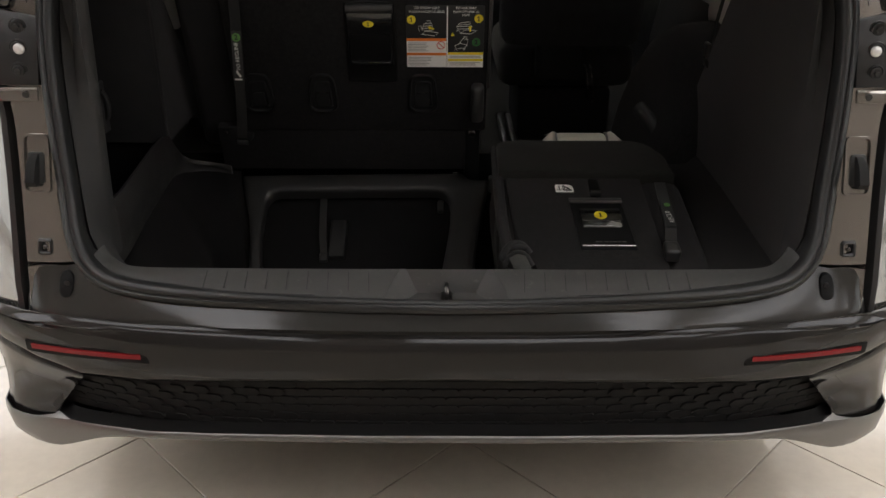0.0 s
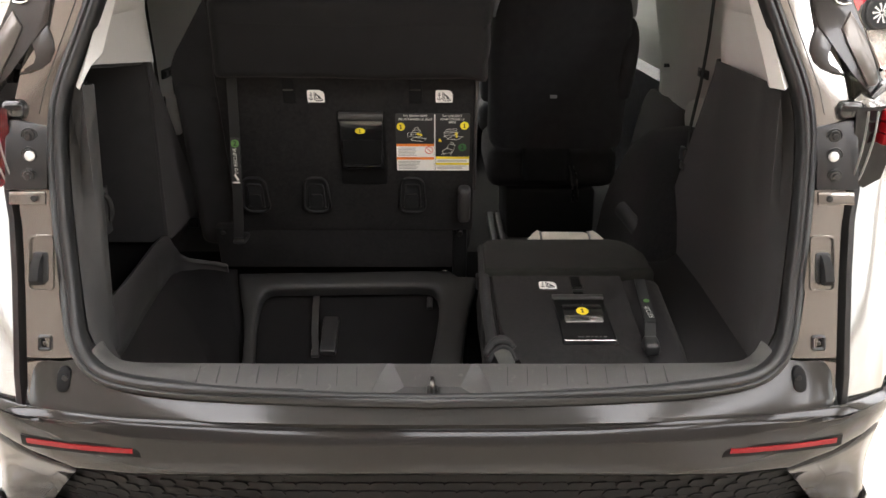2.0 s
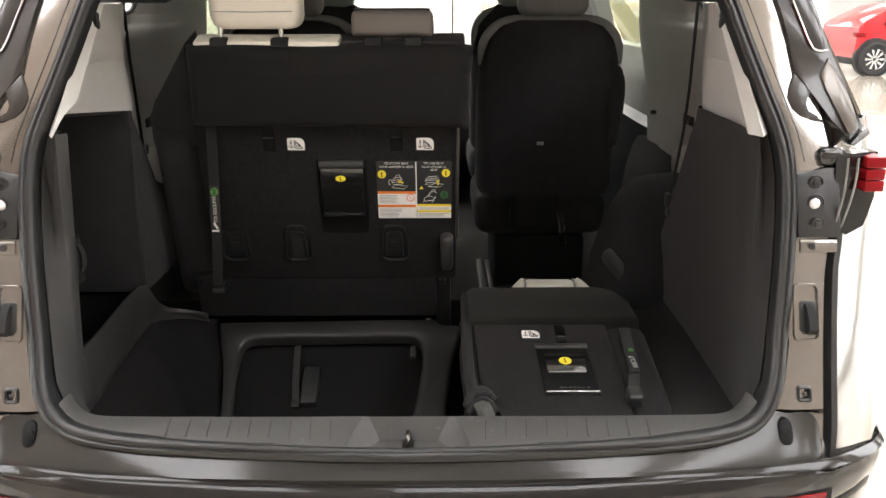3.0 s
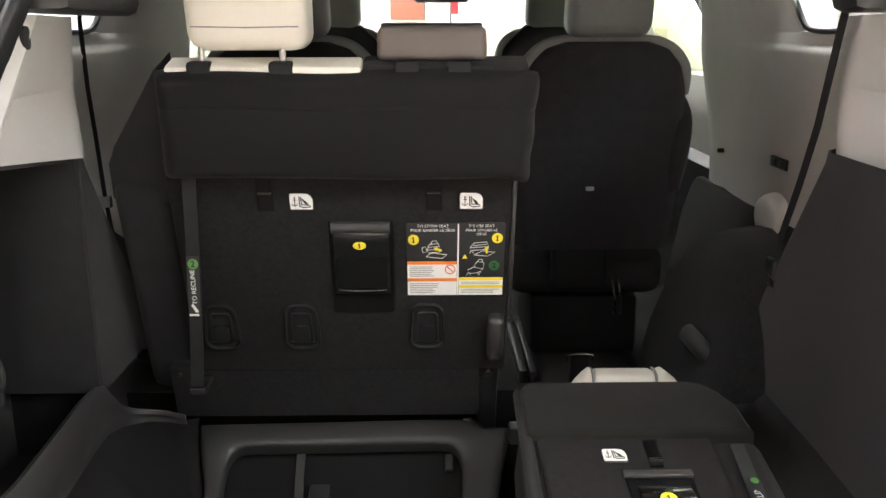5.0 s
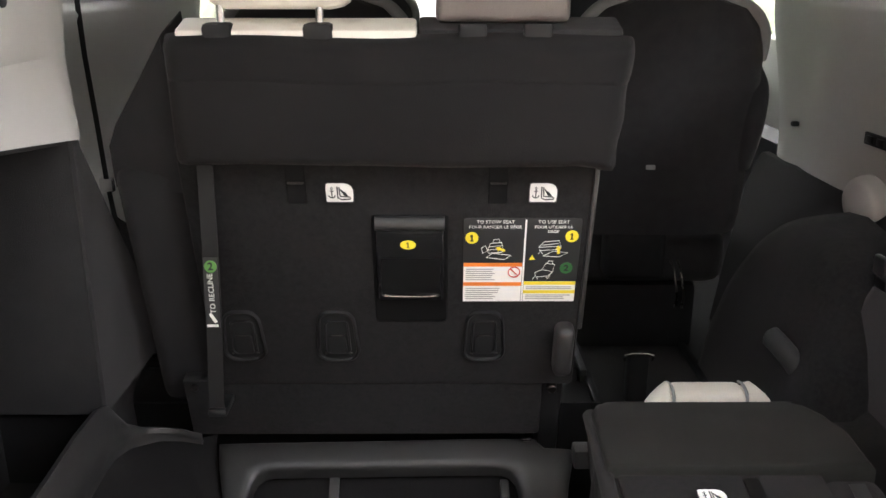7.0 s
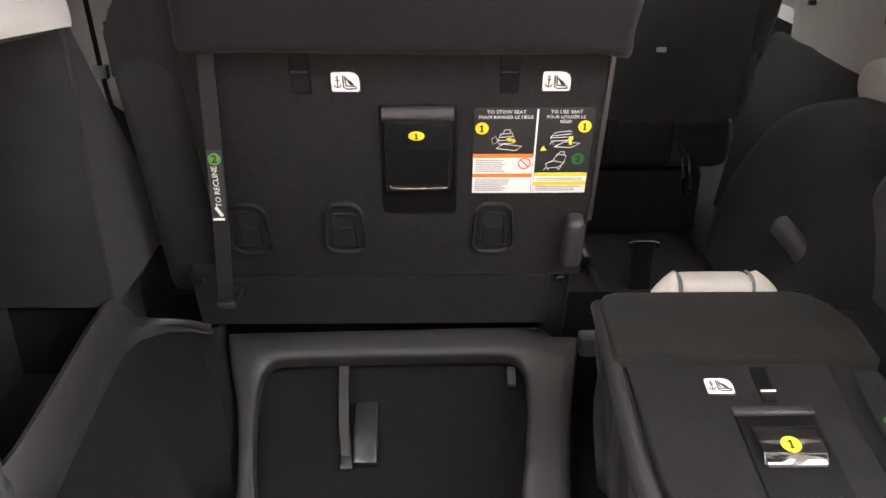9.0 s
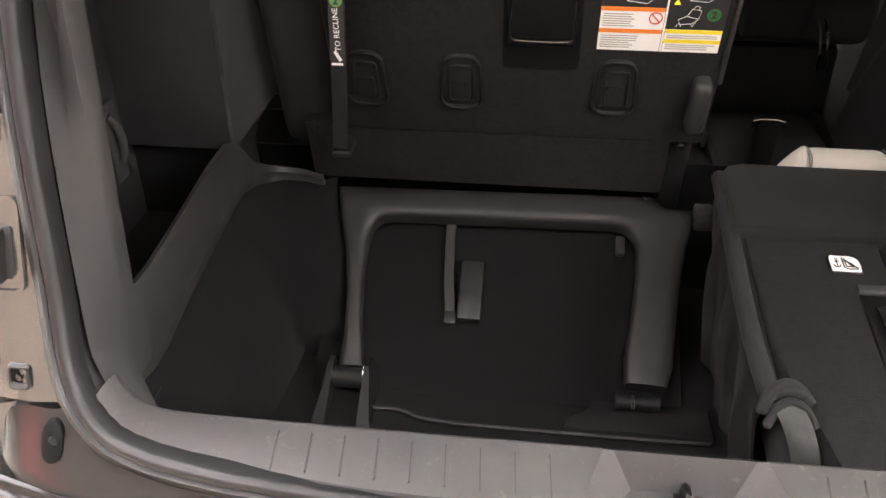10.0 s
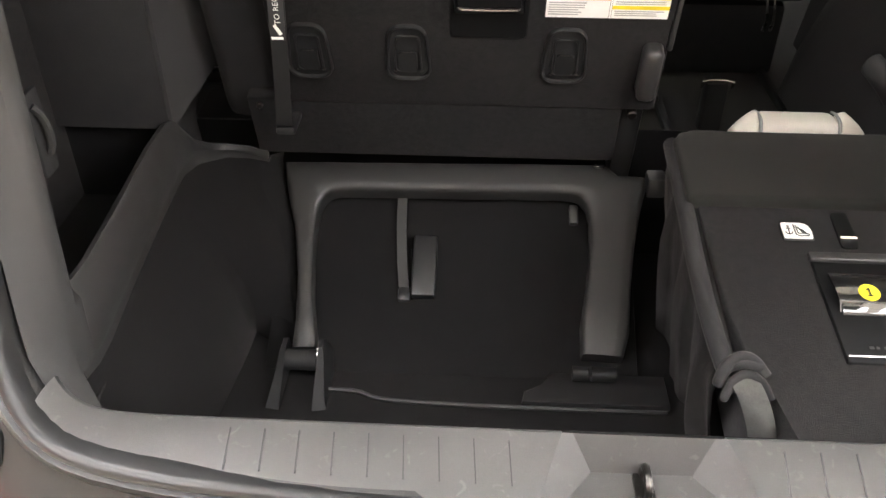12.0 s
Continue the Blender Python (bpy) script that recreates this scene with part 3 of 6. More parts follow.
    brk = part("lamp_bracket", warp(bm, lambda x, y, z: (x, y + gate_y(z) - 0.002, z)), BLACKPLASTIC, pil, "black lamp mounting plate")
    for z, m, r in ((1.112, BLACKPLASTIC, 0.012), (1.076, WHITE, 0.0125), (1.038, BLACKPLASTIC, 0.011)):
        bm = bmesh.new()
        disc(bm, (s * 0.787, gate_y(z) - 0.009, z), r, 0.006, "y", 18, 0.0015)
        if m is BLACKPLASTIC:
            disc(bm, (s * 0.787, gate_y(z) - 0.013, z), r * 0.55, 0.006, "y", 6, 0.001)
        part("bolt", bm, BLACKPLASTIC, brk)
        if m is WHITE:
            bm = bmesh.new()
            solid(bm, [[(s * 0.784 + math.cos(a) * q, gate_y(z) - d, z - 0.001 + math.sin(a) * q) for a in [k * math.tau / 18 for k in range(18)]] for q, d in ((0.0105, 0.011), (0.0103, 0.0135), (0.009, 0.0155), (0.006, 0.0172), (0.002, 0.018))])
            part("bolt_cap", bm, mat("satin_white_cap", (0.8, 0.8, 0.79), 0.25, 0.5, 0.3), brk, "bright round bolt cap", 60)
        bm = bmesh.new()
        tube(bm, [(s * 0.787 + math.cos(a) * (r + 0.003), gate_y(z) - 0.008, z + math.sin(a) * (r + 0.003)) for a in [k * math.tau / 18 for k in range(18)]], 0.0018, 6, True)
        part("bolt_ring", bm, BLACKPLASTIC, brk)
    # small screw plate under it
    bm = bmesh.new()
    box(bm, min(s * 0.757, s * 0.828), max(s * 0.757, s * 0.828), -0.005, 0.006, 0.984, 1.008, 0.0015)
    scr = part("screw_plate", warp(bm, lambda x, y, z: (x, y + gate_y(z), z)), PAINT, pil)
    part("screw", disc(bmesh.new(), (s * 0.778, gate_y(0.996) - 0.006, 0.996), 0.0065, 0.006, "y", 12, 0.001), INK, pil)
    # rubber buffer in a raised surround
    cx, cz = s * 0.766, 0.876
    bm = bmesh.new()
    outer = [(p[0] + cx, p[1] + cz) for p in rounded(0.05, 0.104, 0.011)]
    inner = [(p[0] + cx, p[1] + cz) for p in rounded(0.043, 0.097, 0.009)]
    sheet(bm, [[(p[0], gate_y(p[1]) - 0.002, p[1]) for p in outer], [(p[0], gate_y(p[1]) - 0.006, p[1]) for p in outer], [(p[0], gate_y(p[1]) - 0.006, p[1]) for p in inner], [(p[0], gate_y(p[1]) - 0.001, p[1]) for p in inner]], True)
    part("buffer_surround", bm, PAINT, pil)
    bm = bmesh.new()
    prism(bm, [(p[0] + cx + s * 0.001, p[1] + cz - 0.008) for p in rounded(0.03, 0.056, 0.006)], "y", -0.004, 0.004, 0.001)
    part("buffer_plate", warp(bm, lambda x, y, z: (x, y + gate_y(z), z)), INK, pil)
    bm = bmesh.new()
    solid(bm, [[(cx + s * a - 0.009 * w, gate_y(z) - 0.003, z), (cx + s * a + 0.009 * w, gate_y(z) - 0.003, z), (cx + s * a + 0.008 * w, gate_y(z) - d, z), (cx + s * a - 0.008 * w, gate_y(z) - d, z)] for a, z, d, w in ((0.002, 0.893, 0.006, 0.8), (0.003, 0.885, 0.018, 1.0), (0.004, 0.87, 0.024, 1.05), (0.005, 0.85, 0.026, 1.1), (0.005, 0.838, 0.012, 1.0))])
    part("rubber_buffer", bm, INKMATT, pil, "black rubber stop buffer", 50)
    # square clip socket
    cx, cz = s * 0.7575, 0.729
    bm = bmesh.new()
    sheet(bm, [[(p[0] + cx, gate_y(p[1] + cz) - d, p[1] + cz) for p in rounded(0.029 - 2 * e, 0.03 - 2 * e, 0.006 - e * 0.4)] for e, d in ((0, 0.0), (0.001, 0.005), (0.004, 0.006), (0.0065, 0.003), (0.0075, -0.004))], True)
    clip = part("clip_socket", bm, BLACKPLASTIC, pil, "black square clip socket", 50)
    bm = bmesh.new()
    prism(bm, [(p[0] + cx, p[1] + cz) for p in rounded(0.017, 0.018, 0.003)], "y", -0.0015, 0.004, 0.0008)
    part("clip_hollow", warp(bm, lambda x, y, z: (x, y + gate_y(z), z)), VOID, pil)
    part("clip_pin", disc(bmesh.new(), (s * 0.7575, gate_y(0.728) - 0.003, 0.7285), 0.0042, 0.005, "y", 12, 0.001), STEEL, pil)
    # tail lamp
    bm = bmesh.new()
    solid(bm, [[(s * 0.826, y0 - 0.005, 1.03), (s * 0.848, y0 - 0.02, 1.014), (s * 0.885, y0 - 0.01, 1.03), (s * 0.92, y0 + 0.03, 1.08), (s * 0.925, y0 + 0.05, 1.165), (s * 0.87, y0 + 0.0, 1.172), (s * 0.826, y0 + 0.01, 1.165)] for y0 in (0.14, 0.175, 0.26)])
    box(bm, min(s * 0.795, s * 0.84), max(s * 0.795, s * 0.84), 0.15, 0.22, 1.142, 1.178, 0.012, 3)
    lamp = part("tail_lamp", bm, GLOSSBLACK, van, "tail lamp with red lens and clear edge strip", 30)
    bm = bmesh.new()
    strip = smoothed([(0.834, 0.119, 1.165), (0.835, 0.118, 1.11), (0.829, 0.118, 1.06), (0.824, 0.12, 1.03), (0.836, 0.12, 1.024), (0.844, 0.118, 1.06), (0.853, 0.117, 1.115), (0.853, 0.119, 1.165)], 2)
    tube(bm, [(s * p.x, p.y, p.z) for p in strip], 0.0022, 6)
    part("edge_strip", bm, mat("smoked_clear_strip", (0.2, 0.195, 0.185), 0.2, 0, 0.4, 0.1, 60), lamp, "pale outline of the clear strip", 60)
    bm = bmesh.new()
    for k in range(3):
        box(bm, min(s * 0.874, s * 0.912), max(s * 0.874, s * 0.912), 0.124, 0.2, 1.098 + k * 0.023, 1.119 + k * 0.023, 0.003)
    part("lens", bm, REDLENS, lamp, "red lens segments")

# weatherstrip round the opening
LOWSEAL = [(0, -0.076, 0.650), (0.2, -0.074, 0.653), (0.404, -0.066, 0.660), (0.53, -0.056, 0.666), (0.605, -0.045, 0.674), (0.65, -0.03, 0.686), (0.683, -0.008, 0.713), (0.70, 0.012, 0.75)]
half = smoothed(LOWSEAL + [(x, gate_y(z), z) for x, z in SEAL[8:]], 1)
loop = [Vector((-p.x, p.y, p.z)) for p in half[:0:-1]] + half[:-1]
n = len(loop)
bm = bmesh.new()
rings = []
for i, p in enumerate(loop):
    d = (loop[(i + 1) % n] - loop[i - 1]).normalized()
    turn = max(0.0, min(1.0, (0.5 - abs(p.x)) / 0.4)) if p.z < 0.8 else 0.0
    nrm = Vector((0, -0.94, 0.335)).lerp(Vector((0, -0.35, 0.94)), turn).normalized()
    inw = nrm.cross(d).normalized()
    prof = [(-0.016, 0.0), (-0.014, 0.009), (-0.006, 0.012), (-0.002, 0.008), (0.002, 0.012), (0.009, 0.011), (0.0145, 0.004), (0.016, -0.02)]
    rings.append([bm.verts.new(p + inw * a + nrm * b) for a, b in prof])
rings.append(rings[0])
for a, b in zip(rings, rings[1:]):
    for i in range(len(a) - 1):
        bm.faces.new((a[i], a[i + 1], b[i + 1], b[i]))
part("weatherstrip", bm, RUBBER, van, "black rubber weatherstrip round the opening", 60)

bm = bmesh.new()
flange = []
for p in loop:
    into = Vector((-p.x, 0, 1.12 - p.z)).normalized()
    # under the latch recess the flange turns straight down
    low = max(0.0, min(1.0, (0.19 - abs(p.x)) / 0.05)) if p.z < 0.7 else 0.0
    flange.append([p + into * 0.002 + Vector((0, 0.006, -0.006 * low)), p + into * 0.008 * (1 - low) + Vector((0, 0.012 - 0.004 * low, -0.02 * low)), p + into * 0.004 + Vector((0, 0.05 - 0.04 * low, -0.035 * low)), p - into * 0.01 + Vector((0, 0.07 - 0.058 * low, -0.04 * low))])
sheet(bm, flange + [flange[0]], thick=0.002)
part("opening_flange", bm, TRIMDARK, van, "", 60)

# roof, screen, hood and glass that close the cabin
rows = []
for x in (-0.70, -0.6, -0.3, 0, 0.3, 0.6, 0.70):
    e = 0.07 * (abs(x) / 0.7) ** 3
    rows.append([(x, 0.335, 1.675 - e), (x, 0.36, 1.735 - e), (x, 1.0, 1.76 - e), (x, 2.2, 1.76 - e), (x, 2.8, 1.7 - e)])
part("roof", sheet(bmesh.new(), rows, thick=0.02), PAINT, van)
rows = []
for x in (-0.72, -0.62, -0.3, 0, 0.3, 0.62, 0.72):
    e = 0.10 * (abs(x) / 0.72) ** 3
    rows.append([(x, 0.36, 1.65 - e), (x, 1.0, 1.665 - e), (x, 2.2, 1.665 - e), (x, 2.8, 1.62 - e)])
part("headliner", sheet(bmesh.new(), rows, thick=0.01), LIGHTTRIM, van, "pale grey headliner")
rows = [[(-0.7, 2.83, 1.6), (0, 2.8, 1.66), (0.7, 2.83, 1.6)], [(-0.76, 3.3, 1.32), (0, 3.25, 1.34), (0.76, 3.3, 1.32)], [(-0.8, 3.75, 1.06), (0, 3.7, 1.08), (0.8, 3.75, 1.06)]]
ws = part("windscreen", sheet(bmesh.new(), rows, thick=0.005), CLEAR, van)
ws.visible_shadow = False
rows = [[(-0.85, 3.75, 1.05), (0, 3.72, 1.07), (0.85, 3.75, 1.05)], [(-0.85, 4.3, 0.95), (0, 4.35, 1.0), (0.85, 4.3, 0.95)], [(-0.8, 4.7, 0.75), (0, 4.85, 0.8), (0.8, 4.7, 0.75)], [(-0.8, 4.75, 0.25), (0, 4.9, 0.25), (0.8, 4.75, 0.25)]]
part("hood", sheet(bmesh.new(), rows, thick=0.01), PAINT, van)
part("firewall", box(bmesh.new(), -0.88, 0.88, 3.73, 3.77, 0.25, 1.04), BLACKPLASTIC, van)
part("dashboard", box(bmesh.new(), -0.8, 0.8, 3.05, 3.72, 0.6, 1.05, 0.06, 3), PLASTIC, van)
part("interior_mirror", box(bmesh.new(), -0.12, 0.12, 2.95, 2.98, 1.545, 1.61, 0.012), BLACKPLASTIC, van)
for s in SIDES:
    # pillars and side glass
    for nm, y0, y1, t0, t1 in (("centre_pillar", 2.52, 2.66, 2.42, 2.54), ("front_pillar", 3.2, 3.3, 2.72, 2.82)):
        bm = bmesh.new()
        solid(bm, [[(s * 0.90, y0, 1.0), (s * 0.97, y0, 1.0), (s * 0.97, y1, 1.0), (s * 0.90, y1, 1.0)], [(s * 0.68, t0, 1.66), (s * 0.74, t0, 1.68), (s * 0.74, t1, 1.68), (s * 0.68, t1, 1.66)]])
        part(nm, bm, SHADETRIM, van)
    for nm, pts in (("side_window", [(1.80, 1.29), (2.54, 1.27), (2.46, 1.62), (1.84, 1.62)]), ("door_window", [(2.64, 1.26), (3.3, 1.1), (2.78, 1.6), (2.52, 1.6)]), ("quarter_window", [(0.62, 1.42), (1.2, 1.42), (1.22, 1.62), (0.66, 1.62)])):
        bm = bmesh.new()
        prism(bm, [(y, z) for y, z in pts], "x", -0.002, 0.002)
        w = part(nm, warp(bm, lambda x, y, z: (s * (0.955 - 0.55 * max(0, z - 1.2)) + x, y, z)), SIDEGLASS if nm == "side_window" else CLEAR, van)
        w.visible_shadow = False

# body-coloured frames round the side glass
for s in SIDES:
    for nm, pts in (("quarter_frame", [(0.34, 1.2), (1.8, 1.2), (1.8, 1.42), (0.36, 1.42)]), ("rear_frame_pillar", [(0.36, 1.42), (0.62, 1.42), (0.66, 1.625), (0.40, 1.625)]), ("middle_frame_pillar", [(1.2, 1.42), (1.8, 1.42), (1.84, 1.625), (1.22, 1.625)]), ("belt_moulding", [(1.8, 1.2), (3.35, 1.05), (3.3, 1.1), (2.64, 1.255), (1.8, 1.285)]), ("roof_rail", [(0.38, 1.62), (2.75, 1.6), (2.8, 1.63), (2.7, 1.675), (0.36, 1.69)])):
        bm = bmesh.new()
        prism(bm, pts, "x", 0.004, 0.014)
        part(nm, warp(bm, lambda x, y, z: (s * (0.955 - 0.55 * max(0, z - 1.2) + x), y, z)), PAINT, van)

# raised tailgate above and behind the opening, with its glass
def gate(u, v, x):
    """v runs down the gate from the hinge; u is out from its skin."""
    y = 0.33 - 1.12 * v
    z = 1.74 + 0.50 * v - 0.14 * v * v
    return (x, y, z + 0.02 * (1 - (x / 0.8) ** 2) + u)


tg = part("tailgate", sheet(bmesh.new(), [[gate(0, v, x) for v in (0.55, 0.62, 0.75, 0.88, 0.97, 1.0)] for x in (-0.78, -0.7, -0.4, 0, 0.4, 0.7, 0.78)], thick=0.05), PAINT, van, "raised grey metallic tailgate")
part("gate_header", sheet(bmesh.new(), [[gate(0, v, x) for v in (0, 0.06, 0.12)] for x in (-0.62, -0.3, 0, 0.3, 0.62)], thick=0.05), PAINT, tg)
for s in SIDES:
    part("gate_rail", sheet(bmesh.new(), [[gate(0, v, s * x) for v in (0, 0.15, 0.3, 0.45, 0.6)] for x in (0.58, 0.64, 0.7)], thick=0.05), PAINT, tg)
gw = part("gate_glass", sheet(bmesh.new(), [[gate(-0.01, v, x) for v in (0.12, 0.3, 0.45, 0.56)] for x in (-0.58, -0.3, 0, 0.3, 0.58)], thick=0.005), TINT, tg)
gw.visible_shadow = False
part("tailgate_trim", sheet(bmesh.new(), [[gate(-0.06, v, x) for v in (0.56, 0.75, 0.96)] for x in (-0.72, -0.2, 0.2, 0.72)], thick=0.015), BLACKPLASTIC, tg)
part("tailgate_latch", warp(box(bmesh.new(), -0.06, 0.06, 0.93, 0.98, -0.085, -0.05, 0.01), lambda x, v, u: gate(u, v, x)), STEEL, tg)
for s in SIDES:
    part("gas_strut", tube(bmesh.new(), [(s * 0.70, 0.33, 1.60), (s * 0.70, 0.1, 1.72), (s * 0.70, -0.15, 1.87)], [0.012, 0.012, 0.008], 10), BLACKPLASTIC, tg)

# wheels
for s in SIDES:
    for y in (0.95, 3.95):
        bm = bmesh.new()
        ring = [(0.2, -0.1), (0.3, -0.11), (0.335, -0.09), (0.345, 0), (0.335, 0.09), (0.3, 0.11), (0.2, 0.1)]
        sheet(bm, [[(s * 0.86 + w, y + r * math.cos(k * math.tau / 28), 0.345 + r * math.sin(k * math.tau / 28)) for r, w in ring] for k in range(28)] + [[(s * 0.86 + w, y + r, 0.345) for r, w in ring]])
        wh = part("wheel", bm, TYRE, van)
        part("rim", disc(bmesh.new(), (s * 0.87, y, 0.345), 0.21, 0.14, "x", 24, 0.01), ALLOY, wh)
part("underbody", box(bmesh.new(), -0.8, 0.8, 0.15, 4.3, 0.24, 0.33), BLACKPLASTIC, van)

# ---- minivan: inside ----
# sill trim with a latch recess, grooves and a striker
SI = [(0.09, 0.0235, 0.678), (0.3, 0.0245, 0.677), (0.5, 0.0235, 0.679), (0.59, 0.0245, 0.6795), (0.625, 0.027, 0.685), (0.645, 0.03, 0.702), (0.656, 0.036, 0.722)]
SO = [(0.118, -0.057, 0.654), (0.3, -0.059, 0.664), (0.5, -0.046, 0.669), (0.585, -0.04, 0.678), (0.63, -0.029, 0.688), (0.655, -0.014, 0.698), (0.668, 0.0, 0.712)]
halves = []
for s in SIDES:
    a = smoothed([(s * x, y, z) for x, y, z in SI], 2)
    b = smoothed([(s * x, y, z) for x, y, z in SO], 2)
    drop = [p + Vector((0, 0.012, -0.05)) for p in a]
    rows = [drop, [p + Vector((0, 0.006, -0.004)) for p in a], [p + Vector((0, 0, 0.0)) for p in a]]
    rows += [[p.lerp(q, t) + Vector((0, 0, 0.003 * math.sin(math.pi * t))) for p, q in zip(a, b)] for t in (0.1, 0.3, 0.5, 0.7, 0.9, 1.0)]
    rows += [[q + Vector((0, -0.004, -0.03)) for q in b]]
    halves.append(rows)
bm = bmesh.new()
for rows in halves:
    sheet(bm, rows)
# the recess: a steep back wall, sloped cheeks and a flat floor
sheet(bm, [[(-0.094, 0.0235, 0.678), (-0.078, 0.0235, 0.6775), (0.078, 0.0235, 0.6775), (0.094, 0.0235, 0.678)],
           [(-0.104, -0.004, 0.6695), (-0.056, 0.004, 0.637), (0.056, 0.004, 0.637), (0.104, -0.004, 0.6695)],
           [(-0.108, -0.012, 0.667), (-0.063, -0.005, 0.636), (0.063, -0.005, 0.636), (0.108, -0.012, 0.667)],
           [(-0.124, -0.056, 0.655), (-0.104, -0.062, 0.641), (0.104, -0.062, 0.641), (0.124, -0.056, 0.655)],
           [(-0.12, -0.057, 0.62), (-0.104, -0.066, 0.61), (0.104, -0.066, 0.61), (0.12, -0.057, 0.62)]])
bmesh.ops.solidify(bm, geom=bm.faces[:], thickness=0.002)
sill = part("sill_trim", bm, SILLGREY, van, "scuffed grey plastic sill trim with ribs", 22)
rib = box(bmesh.new(), -0.0007, 0.0007, -0.026, 0.026, -0.0025, 0.0002)
rib_ob = part("sill_rib", rib, RIBGREY, sill)
firstrib = True
for s in SIDES:
    for k in range(9):
        ob = rib_ob if firstrib else new("sill_rib", rib_ob.data)
        firstrib = False
        ob.parent = sill
        x = 0.147 + 0.0385 * k
        zo = interp(x, [(p[0], p[2]) for p in SO])
        ob.matrix_local = pose(s * x, -0.0155, (0.678 + zo) / 2 + 0.0037, math.degrees(math.atan2(0.678 - zo, 0.079)), 0, s * -4)
bm = bmesh.new()
tube(bm, smoothed([(0, -0.034, 0.637), (0, -0.035, 0.655), (0, -0.026, 0.664), (0, -0.008, 0.663), (0, 0.0, 0.655), (0, 0.001, 0.637)], 2), 0.0048, 8)
part("striker", bm, STEEL, sill, "dark steel latch striker loop")
part("striker_base", box(bmesh.new(), -0.011, 0.011, -0.042, 0.003, 0.632, 0.641, 0.002), STEEL, sill)

LIP = [(-0.676, 0.13, 0.768, 0.637, 1, 0), (-0.668, 0.155, 0.769, 0.641, 1, 0), (-0.6645, 0.19, 0.771, 0.648, 1, 0), (-0.667, 0.3, 0.776, 0.664, 1, 0), (-0.674, 0.45, 0.781, 0.671, 1, -0.05), (-0.68, 0.54, 0.774, 0.67, 1, -0.1), (-0.684, 0.585, 0.757, 0.665, 0.9, -0.3), (-0.684, 0.615, 0.724, 0.656, 0.9, -0.4), (-0.681, 0.645, 0.688, 0.65, 0.7, -0.7), (-0.668, 0.675, 0.664, 0.64, 0.5, -0.85), (-0.648, 0.695, 0.652, 0.636, 0.3, -0.95), (-0.61, 0.704, 0.643, 0.63, 0.2, -1), (-0.575, 0.706, 0.63, 0.622, 0.1, -1)]
# load well: floor, side walls, front wall, all carpeted in the shade-darkened black
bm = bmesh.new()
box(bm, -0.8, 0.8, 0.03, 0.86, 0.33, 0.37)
well = part("well_floor", bm, WELLSHADE, van, "black carpeted load well floor")
def cheek(y, lx, lz):
    swell = 0.038 * math.exp(-((y - 0.5) / 0.15) ** 2)
    return [(lx - 0.03, y, lz - 0.012), (lx - 0.012, y, lz - 0.014), (lx - 0.002, y, lz - 0.03), (-0.648 + swell * 0.6, y, 0.56), (-0.63 + swell, y, 0.48), (-0.612 + swell * 0.8, y, 0.41), (-0.60 + swell * 0.4, y, 0.366)]


rows = []
for y in (0.035, 0.08, 0.13, 0.19, 0.25, 0.3, 0.36, 0.42, 0.47, 0.51):
    rows.append(cheek(y, interp(y, [(q[1], q[0]) for q in LIP]), interp(y, [(q[1], q[3]) for q in LIP])))
# the cheek turns the corner round the wheelhouse and ends beside the seat frame
edge, last = [(-0.576, 0.71, 0.61), (-0.576, 0.706, 0.606), (-0.575, 0.69, 0.592), (-0.549, 0.62, 0.55), (-0.526, 0.57, 0.492), (-0.509, 0.5, 0.42), (-0.515, 0.46, 0.366)], rows[-1]
for k, (x, y, zt, zl, nx, ny) in enumerate(LIP[5:], 1):
    f = k / len(LIP[5:])
    f = f * f * (3 - 2 * f)
    row = [tuple(Vector(p).lerp(Vector(q), f)) for p, q in zip(last, edge)]
    row[:3] = [(x - 0.03 * nx, y - 0.03 * ny, zl - 0.012), (x - 0.012 * nx, y - 0.012 * ny, zl - 0.013), (x - 0.002 * nx, y - 0.002 * ny, zl - 0.022)]
    rows.append(row)
rows.append([(x + 0.012, y + 0.05, z - 0.02) for x, y, z in rows[-1]])
part("well_side", sheet(bmesh.new(), rows, thick=0.006), WELLSHADE, van, "black carpeted cheek over the wheelhouse", 70)
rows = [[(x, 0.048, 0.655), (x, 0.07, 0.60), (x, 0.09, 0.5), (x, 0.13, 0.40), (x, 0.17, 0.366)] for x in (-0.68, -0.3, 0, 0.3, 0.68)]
part("well_rear_wall", sheet(bmesh.new(), rows, thick=0.01), WELLSHADE, van)
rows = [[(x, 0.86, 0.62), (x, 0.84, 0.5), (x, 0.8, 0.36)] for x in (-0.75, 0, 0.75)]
part("well_front_wall", sheet(bmesh.new(), rows, thick=0.01), WELLSHADE, van)
bm = bmesh.new()
tube(bm, smoothed([(-0.43, 0.372, 0.374), (-0.38, 0.37, 0.376), (-0.345, 0.35, 0.376), (-0.2, 0.345, 0.376), (0, 0.345, 0.376), (0.125, 0.345, 0.376)], 2), 0.004, 6)
part("mat_edge", bm, RUBBER, van)
bm = bmesh.new()
prism(bm, [(-0.11, 0.35), (0.13, 0.35), (0.13, 0.42), (-0.06, 0.42), (-0.075, 0.385), (-0.105, 0.375)], "z", 0.372, 0.386, 0.004)
part("hinge_plate", bm, TRIMBLACK, van)
part("cabin_floor", box(bmesh.new(), -0.9, 0.9, 0.87, 3.7, 0.36, 0.42), LITCABINCARPET, van)
bm = bmesh.new()
rows = [[(0.50, y, 0.60), (0.58, y, 0.615), (0.66, y, 0.625), (0.70, y, 0.66)] for y in (0.045, 0.2, 0.4, 0.6, 0.8)]
